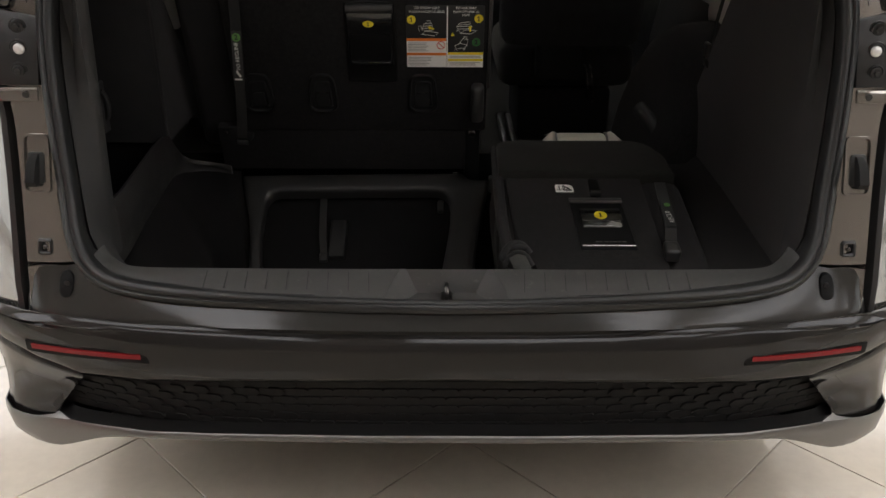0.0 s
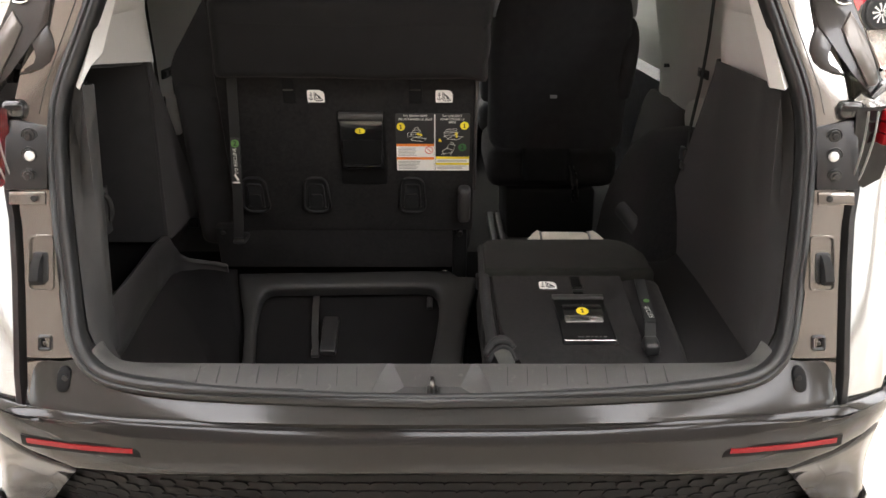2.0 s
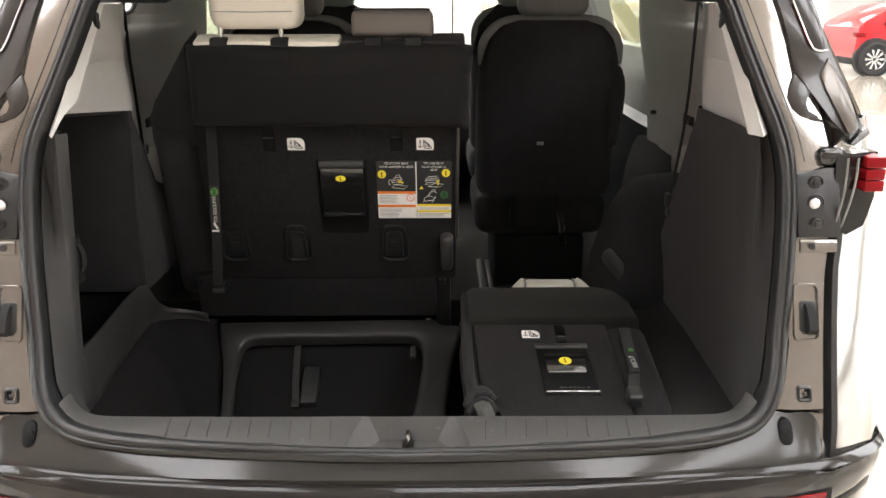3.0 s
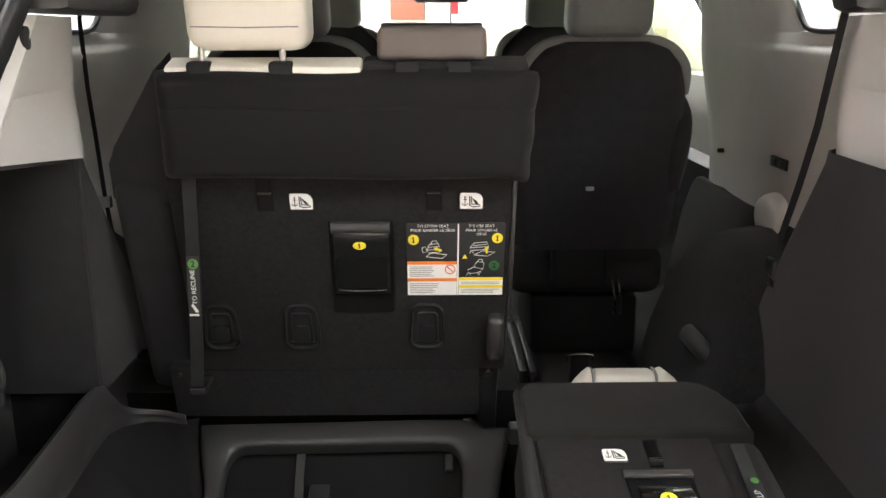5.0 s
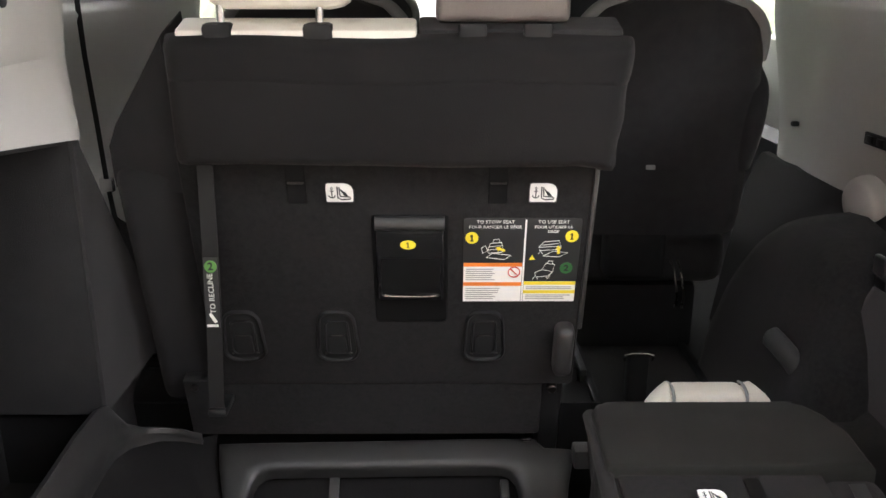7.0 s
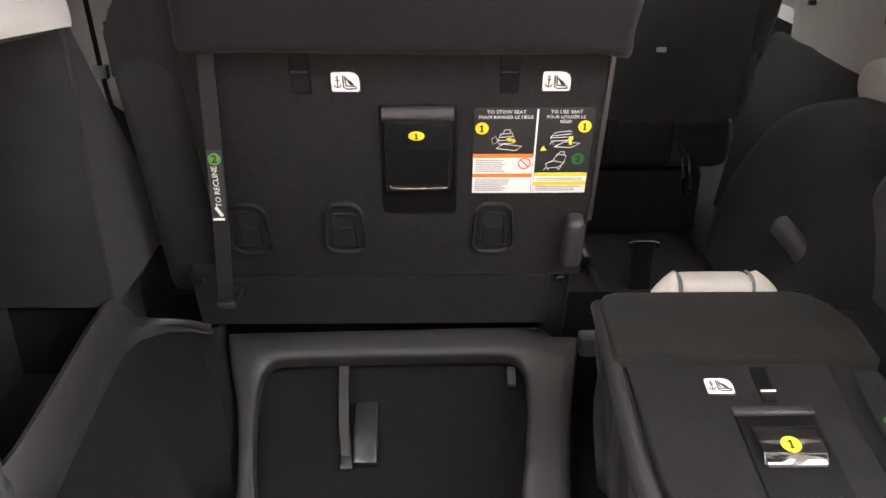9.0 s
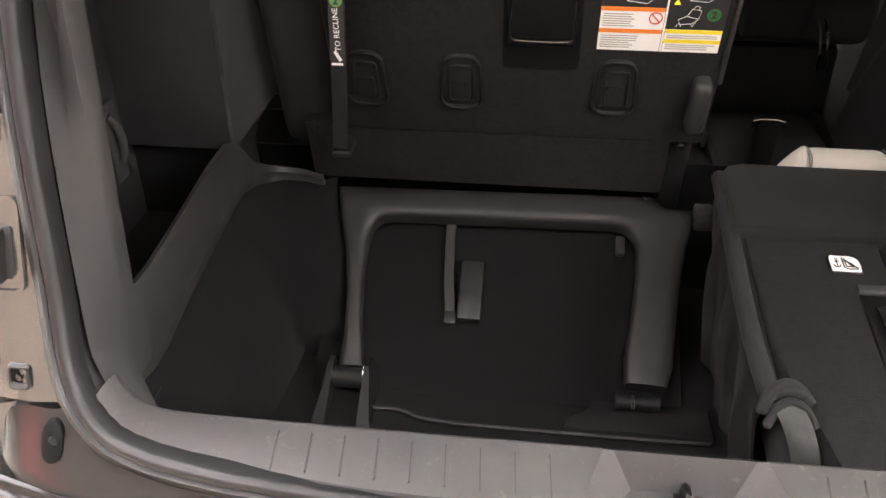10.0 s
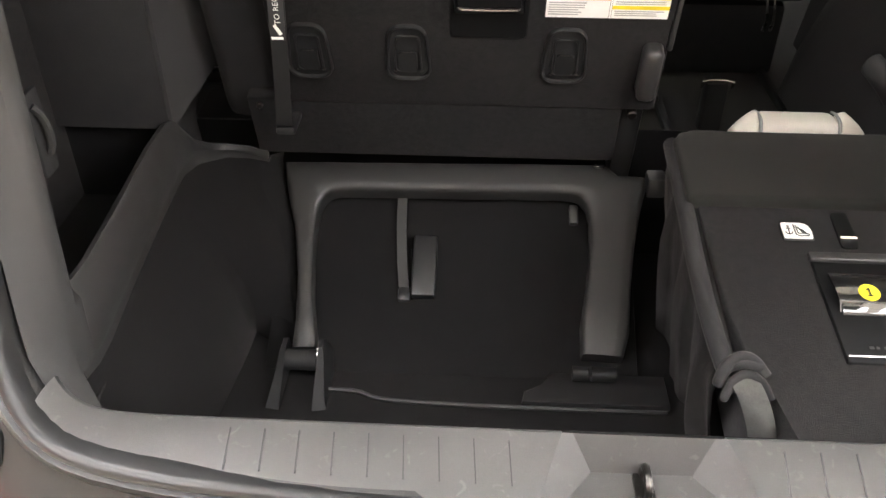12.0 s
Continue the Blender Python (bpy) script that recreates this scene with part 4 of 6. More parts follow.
part("side_ledge", sheet(bm, rows, thick=0.01), CARPET, van)

for s in SIDES:
    # strip beside the weatherstrip
    rows = []
    for z in (0.66, 0.68, 0.70, 0.74, 0.765, 0.8, 0.88, 0.96, 1.04, 1.12, 1.17, 1.205):
        xs = seal_x(z)
        t = (z - 0.7) / 0.5
        ey = 0.125 + 0.06 * t
        rows.append([(s * (xs - 0.01), gate_y(z) + 0.03, z), (s * (xs - 0.017), gate_y(z) + 0.022, z), (s * (xs - 0.028), gate_y(z) + 0.045, z), (s * (0.668 + 0.012 * t), ey - 0.02, z), (s * 0.664, ey, z), (s * 0.672, ey + 0.012 + (0.03 if z < 0.76 else 0), z), (s * 0.70, ey + 0.014 + (0.03 if z < 0.76 else 0), z), (s * 0.9, ey + 0.02, z)])
    if s < 0:
        part("opening_trim", sheet(bmesh.new(), rows, thick=0.003), TRIMDARK, van, "dark grey plastic trim strip", 70)
    # pale pillar trim above
    rows = []
    for z in (1.2, 1.26, 1.31, 1.325, 1.338, 1.38, 1.42, 1.447):
        dip = 0.016 if z < 1.33 else 0
        xs = seal_x(z)
        t = (z - 1.2) / 0.4
        ey = 0.188 + 0.28 * t
        lean = 0.055 * t
        rows.append([(s * (xs - 0.008), gate_y(z) + 0.012, z), (s * (xs - 0.014), gate_y(z) + 0.025, z), (s * (0.684 - lean), ey - 0.03, z), (s * (0.666 - lean), ey, z), (s * (0.670 - lean), ey + 0.02, z), (s * (0.674 - lean + dip), ey + 0.035, z), (s * (0.684 - lean * 0.8 + dip), 0.42 + 0.1 * t, z), (s * (0.69 - lean * 0.6 + dip * 0.5), 0.56, z), (s * (0.694 - lean * 0.6), 0.585, z), (s * (0.70 - lean * 0.5), 0.60, z), (s * (0.76 - lean * 0.4), 0.62, z)])
    if s < 0:
        rows = [[(x + 0.018 * max(0, min(1, (1.32 - z) / 0.12)) * max(0, min(1, (y - 0.3) / 0.2)), y, z) for x, y, z in r] for r in rows]
        rows[0] = rows[0][:3] + [(x, y, z + 0.1 * (0.6 - y)) for x, y, z in rows[0][3:]]
    pt = part("pillar_trim", sheet(bmesh.new(), rows, thick=0.003), LIGHTTRIM, van, "pale grey plastic pillar trim")
    bm = bmesh.new()
    prism(bm, [(p[0] + 0.333, p[1] + 1.414) for p in rounded(0.019, 0.034, 0.009)], "x", -0.004, 0.004, 0.001)
    part("trim_hook", warp(bm, lambda x, y, z: (s * 0.641 + x, y, z)), INK, pt)
    # upper quarter trim further forward with a socket and a belt
    tm = LIGHTTRIM
    part("upper_pillar", box(bmesh.new(), min(s * 0.56, s * 0.66), max(s * 0.56, s * 0.66), 0.31, 0.62 if s < 0 else 0.4, 1.449, 1.64, 0.02), BLACKPLASTIC, van)
    fore = [(0.92, 0.842), (1.04, 0.838), (1.14, 0.827), (1.22, 0.811), (1.3, 0.795), (1.36, 0.785), (1.42, 0.782), (1.51, 0.776), (1.66, 0.766)]
    rows = []
    for z in (0.84, 0.92, 0.94, 1.0, 1.08, 1.16, 1.24, 1.3, 1.34, 1.372, 1.385, 1.39, 1.394, 1.42):
        ex = interp(z, fore)
        lean = 0.05 * max(0, z - 1.25) / 0.2
        sh = 0.034 if z > 1.392 else 0.03 if z > 1.387 else 0.008 if z > 1.38 else 0
        up = 0.08 * max(0, 1.0 - z)
        rows.append([(s * (0.745 - lean), 0.63, z), (s * (0.79 - lean), 0.74, z), (s * (0.825 - lean + sh), 0.88, z), (s * (0.836 - lean + sh), 1.0, z), (s * (0.838 - lean + sh), 1.14, z + up), (s * (0.838 - lean + sh * 0.7), 1.25, z + up), (s * (0.836 - lean + sh * 0.3), 1.36, z + up), (s * (0.419 - lean / 2 + ex / 2), 1.5, z + up), (s * (ex + 0.007), 1.59, z + up), (s * ex, 1.66, z), (s * (ex + 0.006), 1.73, z), (s * (ex + 0.04), 1.79, z), (s * (ex + 0.13), 1.81, z)])
    qt = part("quarter_trim", sheet(bmesh.new(), rows, thick=0.004), tm, van, "pale grey moulded quarter trim", 60)
    rows = []
    for z in (1.419, 1.45, 1.5, 1.58, 1.66):
        lean = 0.05 + 0.5 * (z - 1.43)
        ex = interp(z, fore)
        rows.append([(s * (0.885 - lean), 1.10, z), (s * (0.862 - lean), 1.125, z), (s * (0.853 - lean), 1.17, z), (s * (0.848 - lean), 1.25, z), (s * (0.84 - lean), 1.36, z), (s * (0.419 - lean / 2 + ex / 2), 1.5, z), (s * (ex + 0.007), 1.59, z), (s * ex, 1.66, z), (s * (ex + 0.006), 1.73, z), (s * (ex + 0.04), 1.79, z), (s * (ex + 0.13), 1.81, z)])
    part("upper_pillar_trim", sheet(bmesh.new(), rows, thick=0.004), tm, qt, "", 60)
    bm = bmesh.new()
    tube(bm, smoothed([(s * 0.79, 0.62, 1.428), (s * 0.825, 0.93, 1.421), (s * 0.828, 1.045, 1.422), (s * 0.826, 1.085, 1.436), (s * 0.818, 1.108, 1.475), (s * 0.78, 1.12, 1.56), (s * 0.74, 1.13, 1.64)], 2), 0.007, 8)
    part("window_seal", bm, RUBBER, qt)
    part("socket_plate", box(bmesh.new(), s * 0.834 - 0.004, s * 0.834 + 0.004, 1.118, 1.218, 1.084, 1.112, 0.003), INK, qt, "black socket plate")
    for y in (1.142, 1.19):
        part("socket", box(bmesh.new(), s * 0.829 - 0.003, s * 0.829 + 0.003, y - 0.014, y + 0.014, 1.09, 1.106, 0.002), BLACKPLASTIC, qt)
    # black disc put in for the dark of a small hole
    part("trim_hole", disc(bmesh.new(), (s * 0.838, 1.60, 1.07), 0.007, 0.03, "x", 12), INK, qt)
    bm = bmesh.new()
    solid(bm, [[(s * (0.85 - d), 1.16 + 0.085 * w * math.cos(a), 0.958 + 0.06 * w * math.sin(a)) for a in [k * math.tau / 24 for k in range(24)]] for d, w in ((0, 1.08), (0.02, 1.04), (0.034, 0.97), (0.042, 0.88), (0.046, 0.7), (0.047, 0.4))])
    part("cup_rest", bm, tm, qt, "", 60)
    rows = [[(s * 0.85, y, 0.957), (s * 0.831, y, 0.955), (s * 0.815, y, 0.935), (s * 0.79, y, 0.85), (s * 0.75, y, 0.62), (s * 0.72, y, 0.4)] for y in (0.62, 0.9, 1.2, 1.5, 1.8)]
    part("wheelhouse_trim", sheet(bmesh.new(), rows, thick=0.005), LITCABINCARPET, van)
    bm = bmesh.new()
    prism(bm, [(0.0 + p[0] + 0.9, p[1] + 0.82) for p in rounded(0.06, 0.13, 0.028)], "x", -0.012, 0.012, 0.01)
    part("belt_anchor_cover", warp(bm, lambda x, y, z: (s * (0.745 if s < 0 else 0.70) + x, y + 0.04, z - 0.06)), INKMATT, van)
    # door inner trim below the side window
    rows = [[(s * 0.93, y, 1.29), (s * 0.9, y, 1.27), (s * 0.885, y, 1.2), (s * 0.88, y, 1.12), (s * 0.90, y, 1.04), (s * 0.905, y, 1.0)] for y in (1.78, 2.3, 3.0, 3.7)]
    part("door_trim", sheet(bmesh.new(), rows, thick=0.01), tm, van)
    rows = [[(s * 0.90, y, 1.01), (s * 0.87, y, 0.98), (s * 0.87, y, 0.7), (s * 0.89, y, 0.42)] for y in (1.78, 2.3, 3.0, 3.7)]
    part("lower_door_trim", sheet(bmesh.new(), rows, thick=0.01), BLACKPLASTIC, van)

# padded wheelhouse hump with a belt plate, and the hinge cover beside the folded seat
rows = []
for k in range(13):
    y = 1.09 - 0.33 * math.cos(math.pi * k / 12)
    f = math.sin(math.pi * k / 12)
    rows.append([(0.80, y, 0.62 + 0.325 * f), (0.735, y, 0.60 + 0.338 * f), (0.69, y, 0.59 + 0.34 * f), (0.65, y, 0.57 + 0.33 * f), (0.615, y, 0.55 + 0.28 * f), (0.588, y, 0.50 + 0.22 * f), (0.575, y, 0.46 + 0.1 * f), (0.57, y, 0.415)])
part("wheelhouse_cover", sheet(bmesh.new(), rows, thick=0.006), CARPET, van, "black carpeted wheelhouse hump", 80)
part("hinge_cover", tube(bmesh.new(), smoothed([(0.556, 0.95, 0.728), (0.567, 0.92, 0.718), (0.60, 0.90, 0.68), (0.64, 0.90, 0.615), (0.66, 0.91, 0.54)], 2), [0.012, 0.02] + [0.025] * 30, 14, squash=0.8), TRIMDARK, van, "grey rounded hinge cover", 80)
part("belt_plate", box(bmesh.new(), 0.70, 0.728, 0.975, 1.02, 0.61, 0.71, 0.008, 3), PLASTIC, van)

# left storage bin with its lip
bin_rows = []
for x, y, zt, zl, nx, ny in LIP:
    bin_rows.append([(x - 0.014 * nx, y - 0.014 * ny, zt - 0.05), (x - 0.012 * nx, y - 0.012 * ny, zt - 0.003), (x - 0.004 * nx, y - 0.004 * ny, zt - 0.001), (x, y, zt - 0.008), (x + 0.001, y, (zt + zl) / 2), (x, y, zl + 0.012), (x - 0.006 * nx, y - 0.006 * ny, zl), (x - 0.004 * nx, y - 0.004 * ny, zl - 0.012), (x - 0.02 * nx, y - 0.02 * ny, zl - 0.014)])
lip = part("bin_lip", sheet(bmesh.new(), bin_rows, thick=0.003), PLASTIC, van, "grey plastic storage bin lip", 50)
bm = bmesh.new()
box(bm, -0.90, -0.88, 0.26, 0.6, 0.58, 1.22)
part("bin_back", bm, CARPET, van)
bm = bmesh.new()
box(bm, -0.9, -0.69, 0.578, 0.595, 0.742, 1.215, 0.004)
part("bin_front", bm, PANELFELT, van)
part("bin_lower_front", box(bmesh.new(), -0.9, -0.695, 0.60, 0.615, 0.6, 0.76), WELLSHADE, van)
part("bin_floor", box(bmesh.new(), -0.9, -0.67, 0.12, 0.7, 0.57, 0.6), CARPET, van)
part("bin_roof", warp(box(bmesh.new(), -0.9, -0.702, 0.2, 0.6, 1.188, 1.198), lambda x, y, z: (x, y, z + 0.1 * (0.6 - y) + 0.004)), PANELFELT, van)
bm = bmesh.new()
rows = [[(-0.692, 0.5765, z), (-0.687, 0.58, z), (-0.6865, 0.595, z), (-0.687, 0.60 + 0.675 * max(0, 1.19 - z), z), (-0.70, 0.63 + 0.675 * max(0, 1.19 - z), z), (-0.745, 0.67 + 0.675 * max(0, 1.19 - z), z)] for z in (0.745, 0.8, 0.88, 0.95, 1.02, 1.1, 1.18, 1.205)]
part("bin_post", sheet(bm, rows, thick=0.003), PANELFELT, van)
bm = bmesh.new()
tube(bm, smoothed([(-0.668, 0.172, 0.985), (-0.66, 0.178, 0.97), (-0.66, 0.18, 0.94), (-0.668, 0.182, 0.925)], 2), 0.005, 8)
box(bm, -0.676, -0.668, 0.165, 0.195, 0.9, 1.0, 0.003)
part("net_hook", bm, INKMATT, van)
# right carpeted side panel, from the weatherstrip forward
rows = []
for z in (0.60, 0.66, 0.70, 0.74, 0.8, 0.88, 0.96, 1.04, 1.12, 1.18, 1.205):
    t = (z - 0.6) / 0.6
    xs = seal_x(z) if z > 0.69 else 0.685 - 0.4 * (0.7 - z)
    g = gate_y(z)
    rows.append([(xs - 0.01, g + 0.03, z), (xs - 0.017, g + 0.024, z), (xs - 0.03, g + 0.05, z), (0.672 + 0.018 * t, 0.10 + 0.09 * t, z), (0.674, 0.16 + 0.07 * t, z), (0.677, 0.27, z), (0.68, 0.38, z), (0.684, 0.52, z), (0.687, 0.60 + 0.675 * max(0, 1.19 - z), z), (0.70, 0.63 + 0.675 * max(0, 1.19 - z), z), (0.745, 0.67 + 0.675 * max(0, 1.19 - z), z)])
part("side_panel", sheet(bmesh.new(), rows, thick=0.004), PANELFELT, van, "charcoal felt side panel", 60)

# seat belts
for s in SIDES:
    belt = thing("seat_belt", (s * 0.70, 0.9, 0.7), "black webbing seat belt hanging along the quarter trim", "seat belt", "seat belts")
    path = [(s * 0.618, 0.40, 1.6), (s * 0.64, 0.505, 1.437), (s * 0.67, 0.62, 1.25), (s * 0.69, 0.713, 1.128), (s * 0.698, 0.79, 1.005), (s * 0.70, 0.807, 0.925), (s * 0.702, 0.84, 0.845), (s * 0.705, 0.87, 0.76), (s * 0.708, 0.88, 0.70)] if s > 0 else [(-0.775, 0.90, 1.62), (-0.80, 0.932, 1.445), (-0.80, 0.938, 1.3), (-0.80, 0.956, 1.18), (-0.80, 0.972, 1.05), (-0.79, 0.985, 0.9)]
    bm = bmesh.new()
    sheet(bm, [[(x - s * 0.003, y - 0.02, z), (x + s * 0.003, y + 0.02, z)] if s > 0 else [(x - 0.002, y - 0.006, z), (x + 0.002, y + 0.006, z)] for x, y, z in path], thick=0.0015)
    part("webbing", bm, INKMATT, belt)
    if s > 0:
        part("tongue", box(bmesh.new(), 0.683, 0.697, 0.785, 0.83, 0.905, 0.945, 0.006, 3), BLACKPLASTIC, belt)
        part("tongue_blade", box(bmesh.new(), 0.684, 0.69, 0.775, 0.815, 0.885, 0.905, 0.002), STEEL, belt)
    else:
        part("tongue", box(bmesh.new(), -0.812, -0.784, 0.962, 0.976, 1.03, 1.058, 0.003), CHROME, belt)
    part("anchor_bolt", disc(bmesh.new(), (s * 0.71, 0.885, 0.70), 0.016, 0.03, "x", 12, 0.003), STEEL, belt)


# ---- third row: upright seat ----
def seat_map(x, w, z):
    """x across, w out from the back board towards the load space, z up."""
    return (x, 0.593 - 0.28 * (z - 1.12) - w * 0.963, z - w * 0.27)


def sbox(x0, x1, z0, z1, w0, w1, bevel=0.004, seg=2):
    return warp(box(bmesh.new(), x0, x1, w0, w1, z0, z1, bevel, seg), seat_map)


def splate(poly, w0, w1, bevel=0.001):
    return warp(prism(bmesh.new(), poly, "y", w0, w1, bevel, 1), seat_map)


def at_rect(cx, cz, w, h, r, n=5):
    return [(p[0] + cx, p[1] + cz) for p in rounded(w, h, r, n)]


def letters_on(f, x, z, w, rot, size, text, material, parent, name="lettering"):
    """Letters laid on a mapped plane, turned by rot degrees."""
    o = Vector(f(x, w, z))
    ux = (Vector(f(x + 1, w, z)) - o).normalized()
    uz = (Vector(f(x, w, z + 1)) - o).normalized()
    c, s_ = math.cos(radians(rot)), math.sin(radians(rot))
    a, b = ux * c + uz * s_, uz * c - ux * s_
    nn = a.cross(b)
    m = Matrix(((a.x, b.x, nn.x, o.x), (a.y, b.y, nn.y, o.y), (a.z, b.z, nn.z, o.z), (0, 0, 0, 1)))
    return lettering(name, text, size, m, material, parent)


def numeral_one(f, x, z, w, size, parent):
    """A printed figure one with a flag and a foot."""
    shape = [(-0.17, -0.36), (0.17, -0.36), (0.17, -0.25), (0.075, -0.25), (0.075, 0.36), (-0.05, 0.36), (-0.19, 0.25), (-0.19, 0.13), (-0.07, 0.19), (-0.07, -0.25), (-0.17, -0.25)]
    return part("numeral", warp(prism(bmesh.new(), [(x + size * a, z + size * b) for a, b in shape], "y", w, w + 0.0003), f), INK, parent)


seat = thing("third_row_seat", (-0.22, 0.75, 0.42), "upright black carpet-backed third row seat with instruction label", "car seat")
board = part("back_board", sbox(-0.535, 0.104, 0.735, 1.20, -0.05, 0.0, 0.008), CARPET, seat, "black carpeted back board")
part("seat_foam", sbox(-0.525, 0.10, 0.62, 1.34, -0.14, -0.05, 0.03, 3), FABRIC, seat)
part("side_bolster", sbox(-0.655, -0.54, 0.66, 1.14, -0.15, -0.03, 0.03, 3), FABRIC, seat)
bm = bmesh.new()
solid(bm, [[seat_map(x, w, z) for x, w in ((-0.655 + a, -0.15), (-0.655 + a, -0.05), (-0.535, -0.03), (-0.535, -0.15))] for z, a in ((1.10, 0.0), (1.17, 0.004), (1.205, 0.021), (1.278, 0.072), (1.345, 0.118))])
part("shoulder_bolster", bm, FABRIC, seat)
def flap_point(u, v):
    """A padded flap with rounded rims, a stitched crease and slight sagging."""
    x, z = 0.128 - (0.648 - 0.009 * v) * (1 - u), 1.175 + 0.175 * v
    rim = min(1.0, min(u * 0.668, (1 - u) * 0.668, v * 0.184, (1 - v) * 0.184) / 0.016)
    w = -0.004 + 0.026 * math.sqrt(1 - (1 - rim) ** 2) + 0.0014 * math.sin(9 * u + 5 * v) + 0.0009 * math.sin(23 * u - 7 * v + 1)
    w -= 0.0022 * math.exp(-((z - 1.301) / 0.0022) ** 2)
    z += 0.003 * math.sin(6.5 * u + 0.6) * (1 - v) + 0.0025 * math.sin(11 * u) * v - 0.012 * max(0, u - 0.93) / 0.07 * (1 - v)
    return seat_map(x + 0.002 * math.sin(14 * v + 2) * (u > 0.9) - 0.008 * (1 - v) * max(0, u - 0.8) / 0.2, w, z)


US = [0, 0.004, 0.01, 0.02, 0.03] + [0.03 + 0.94 * k / 18 for k in range(1, 18)] + [0.97, 0.98, 0.99, 0.996, 1]
VS = [0, 0.012, 0.03, 0.055, 0.09, 0.2, 0.32, 0.44, 0.56, 0.66, 0.708, 0.72, 0.7337, 0.747, 0.758, 0.78, 0.82, 0.91, 0.945, 0.97, 0.988, 1]
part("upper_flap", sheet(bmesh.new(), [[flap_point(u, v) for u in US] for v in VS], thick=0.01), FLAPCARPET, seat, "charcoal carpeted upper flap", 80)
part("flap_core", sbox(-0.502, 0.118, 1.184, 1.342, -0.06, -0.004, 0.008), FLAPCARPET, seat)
part("lower_flap", sbox(-0.60, 0.052, 0.612, 0.742, -0.04, -0.004, 0.006), CARPET, seat, "black carpet flap over the hinge")
part("cushion", box(bmesh.new(), -0.6, 0.1, 0.78, 1.2, 0.62, 0.78, 0.04, 3), FABRIC, seat)
part("board_edge", sbox(0.101, 0.109, 0.86, 1.17, -0.03, 0.004, 0.003), PLASTIC, seat)
part("latch_cover", sbox(0.062, 0.095, 0.775, 0.875, -0.02, 0.03, 0.012, 3), PLASTIC, seat, "grey plastic latch cover")
part("flap_bolt", warp(disc(bmesh.new(), (-0.578, -0.001, 0.728), 0.006, 0.008, "y", 12, 0.0015), seat_map), STEEL, seat)
part("hinge_pivot", warp(disc(bmesh.new(), (0.068, -0.005, 0.728), 0.009, 0.02, "y", 12, 0.002), seat_map), STEEL, seat)
part("hinge_arm", sbox(0.05, 0.09, 0.56, 0.80, -0.06, -0.012, 0.006), BLACKPLASTIC, seat)
# white top strip and the two head restraints
part("top_strip", sbox(-0.502, -0.168, 1.340, 1.367, -0.05, 0.008, 0.006), LEATHER, seat, "white leather top strip")
part("top_strip_dark", sbox(-0.166, 0.12, 1.345, 1.366, -0.06, 0.0, 0.006), FABRIC, seat)
hr = part("head_restraint", warp(box(bmesh.new(), -0.466, -0.257, 0.525, 0.645, 1.391, 1.60, 0.03, 4), lambda x, y, z: (x * (1 - 0.12 * (1.5 - z)) - 0.3615 * 0.12 * (1.5 - z), y - 0.15 * (z - 1.4), z)), LEATHER, seat, "white leather head restraint")
part("seam", tube(bmesh.new(), [(-0.452, 0.5205, 1.4305), (-0.36, 0.5195, 1.429), (-0.271, 0.5205, 1.4305)], 0.001, 6), GREYLEATHER, hr)
for x in (-0.443, -0.304):
    part("post", tube(bmesh.new(), [(x, 0.545, 1.36), (x, 0.55, 1.41)], 0.006, 10), CHROME, hr, "chrome head restraint post")
    part("post_guide", box(bmesh.new(), x - 0.021, x + 0.021, 0.512, 0.57, 1.348, 1.374, 0.008), INKMATT, seat)
hr2 = part("head_restraint", warp(box(bmesh.new(), -0.142, 0.048, 0.535, 0.62, 1.372, 1.432, 0.012, 3), lambda x, y, z: (x * (1 - 0.6 * max(0, z - 1.39)) - 0.03 * max(0, z - 1.39), y - 0.2 * (z - 1.4), z)), DARKLEATHER, seat, "low taupe leather head restraint")
part("top_cap", box(bmesh.new(), -0.135, 0.04, 0.545, 0.61, 1.4275, 1.437, 0.004), BLACKPLASTIC, hr2)
for x in (-0.09, 0.0):
    part("post_guide", box(bmesh.new(), x - 0.02, x + 0.02, 0.515, 0.60, 1.352, 1.374, 0.005), INKMATT, seat)
# tether slots, their inner shade painted as black plates, with bright bars, and the two child-seat tags
for x in (-0.357, -0.045):
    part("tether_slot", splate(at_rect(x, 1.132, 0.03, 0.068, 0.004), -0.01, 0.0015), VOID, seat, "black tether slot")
    part("tether_bar", splate(at_rect(x, 1.135, 0.026, 0.0035, 0.0015), 0.0015, 0.0045), STEEL, seat)


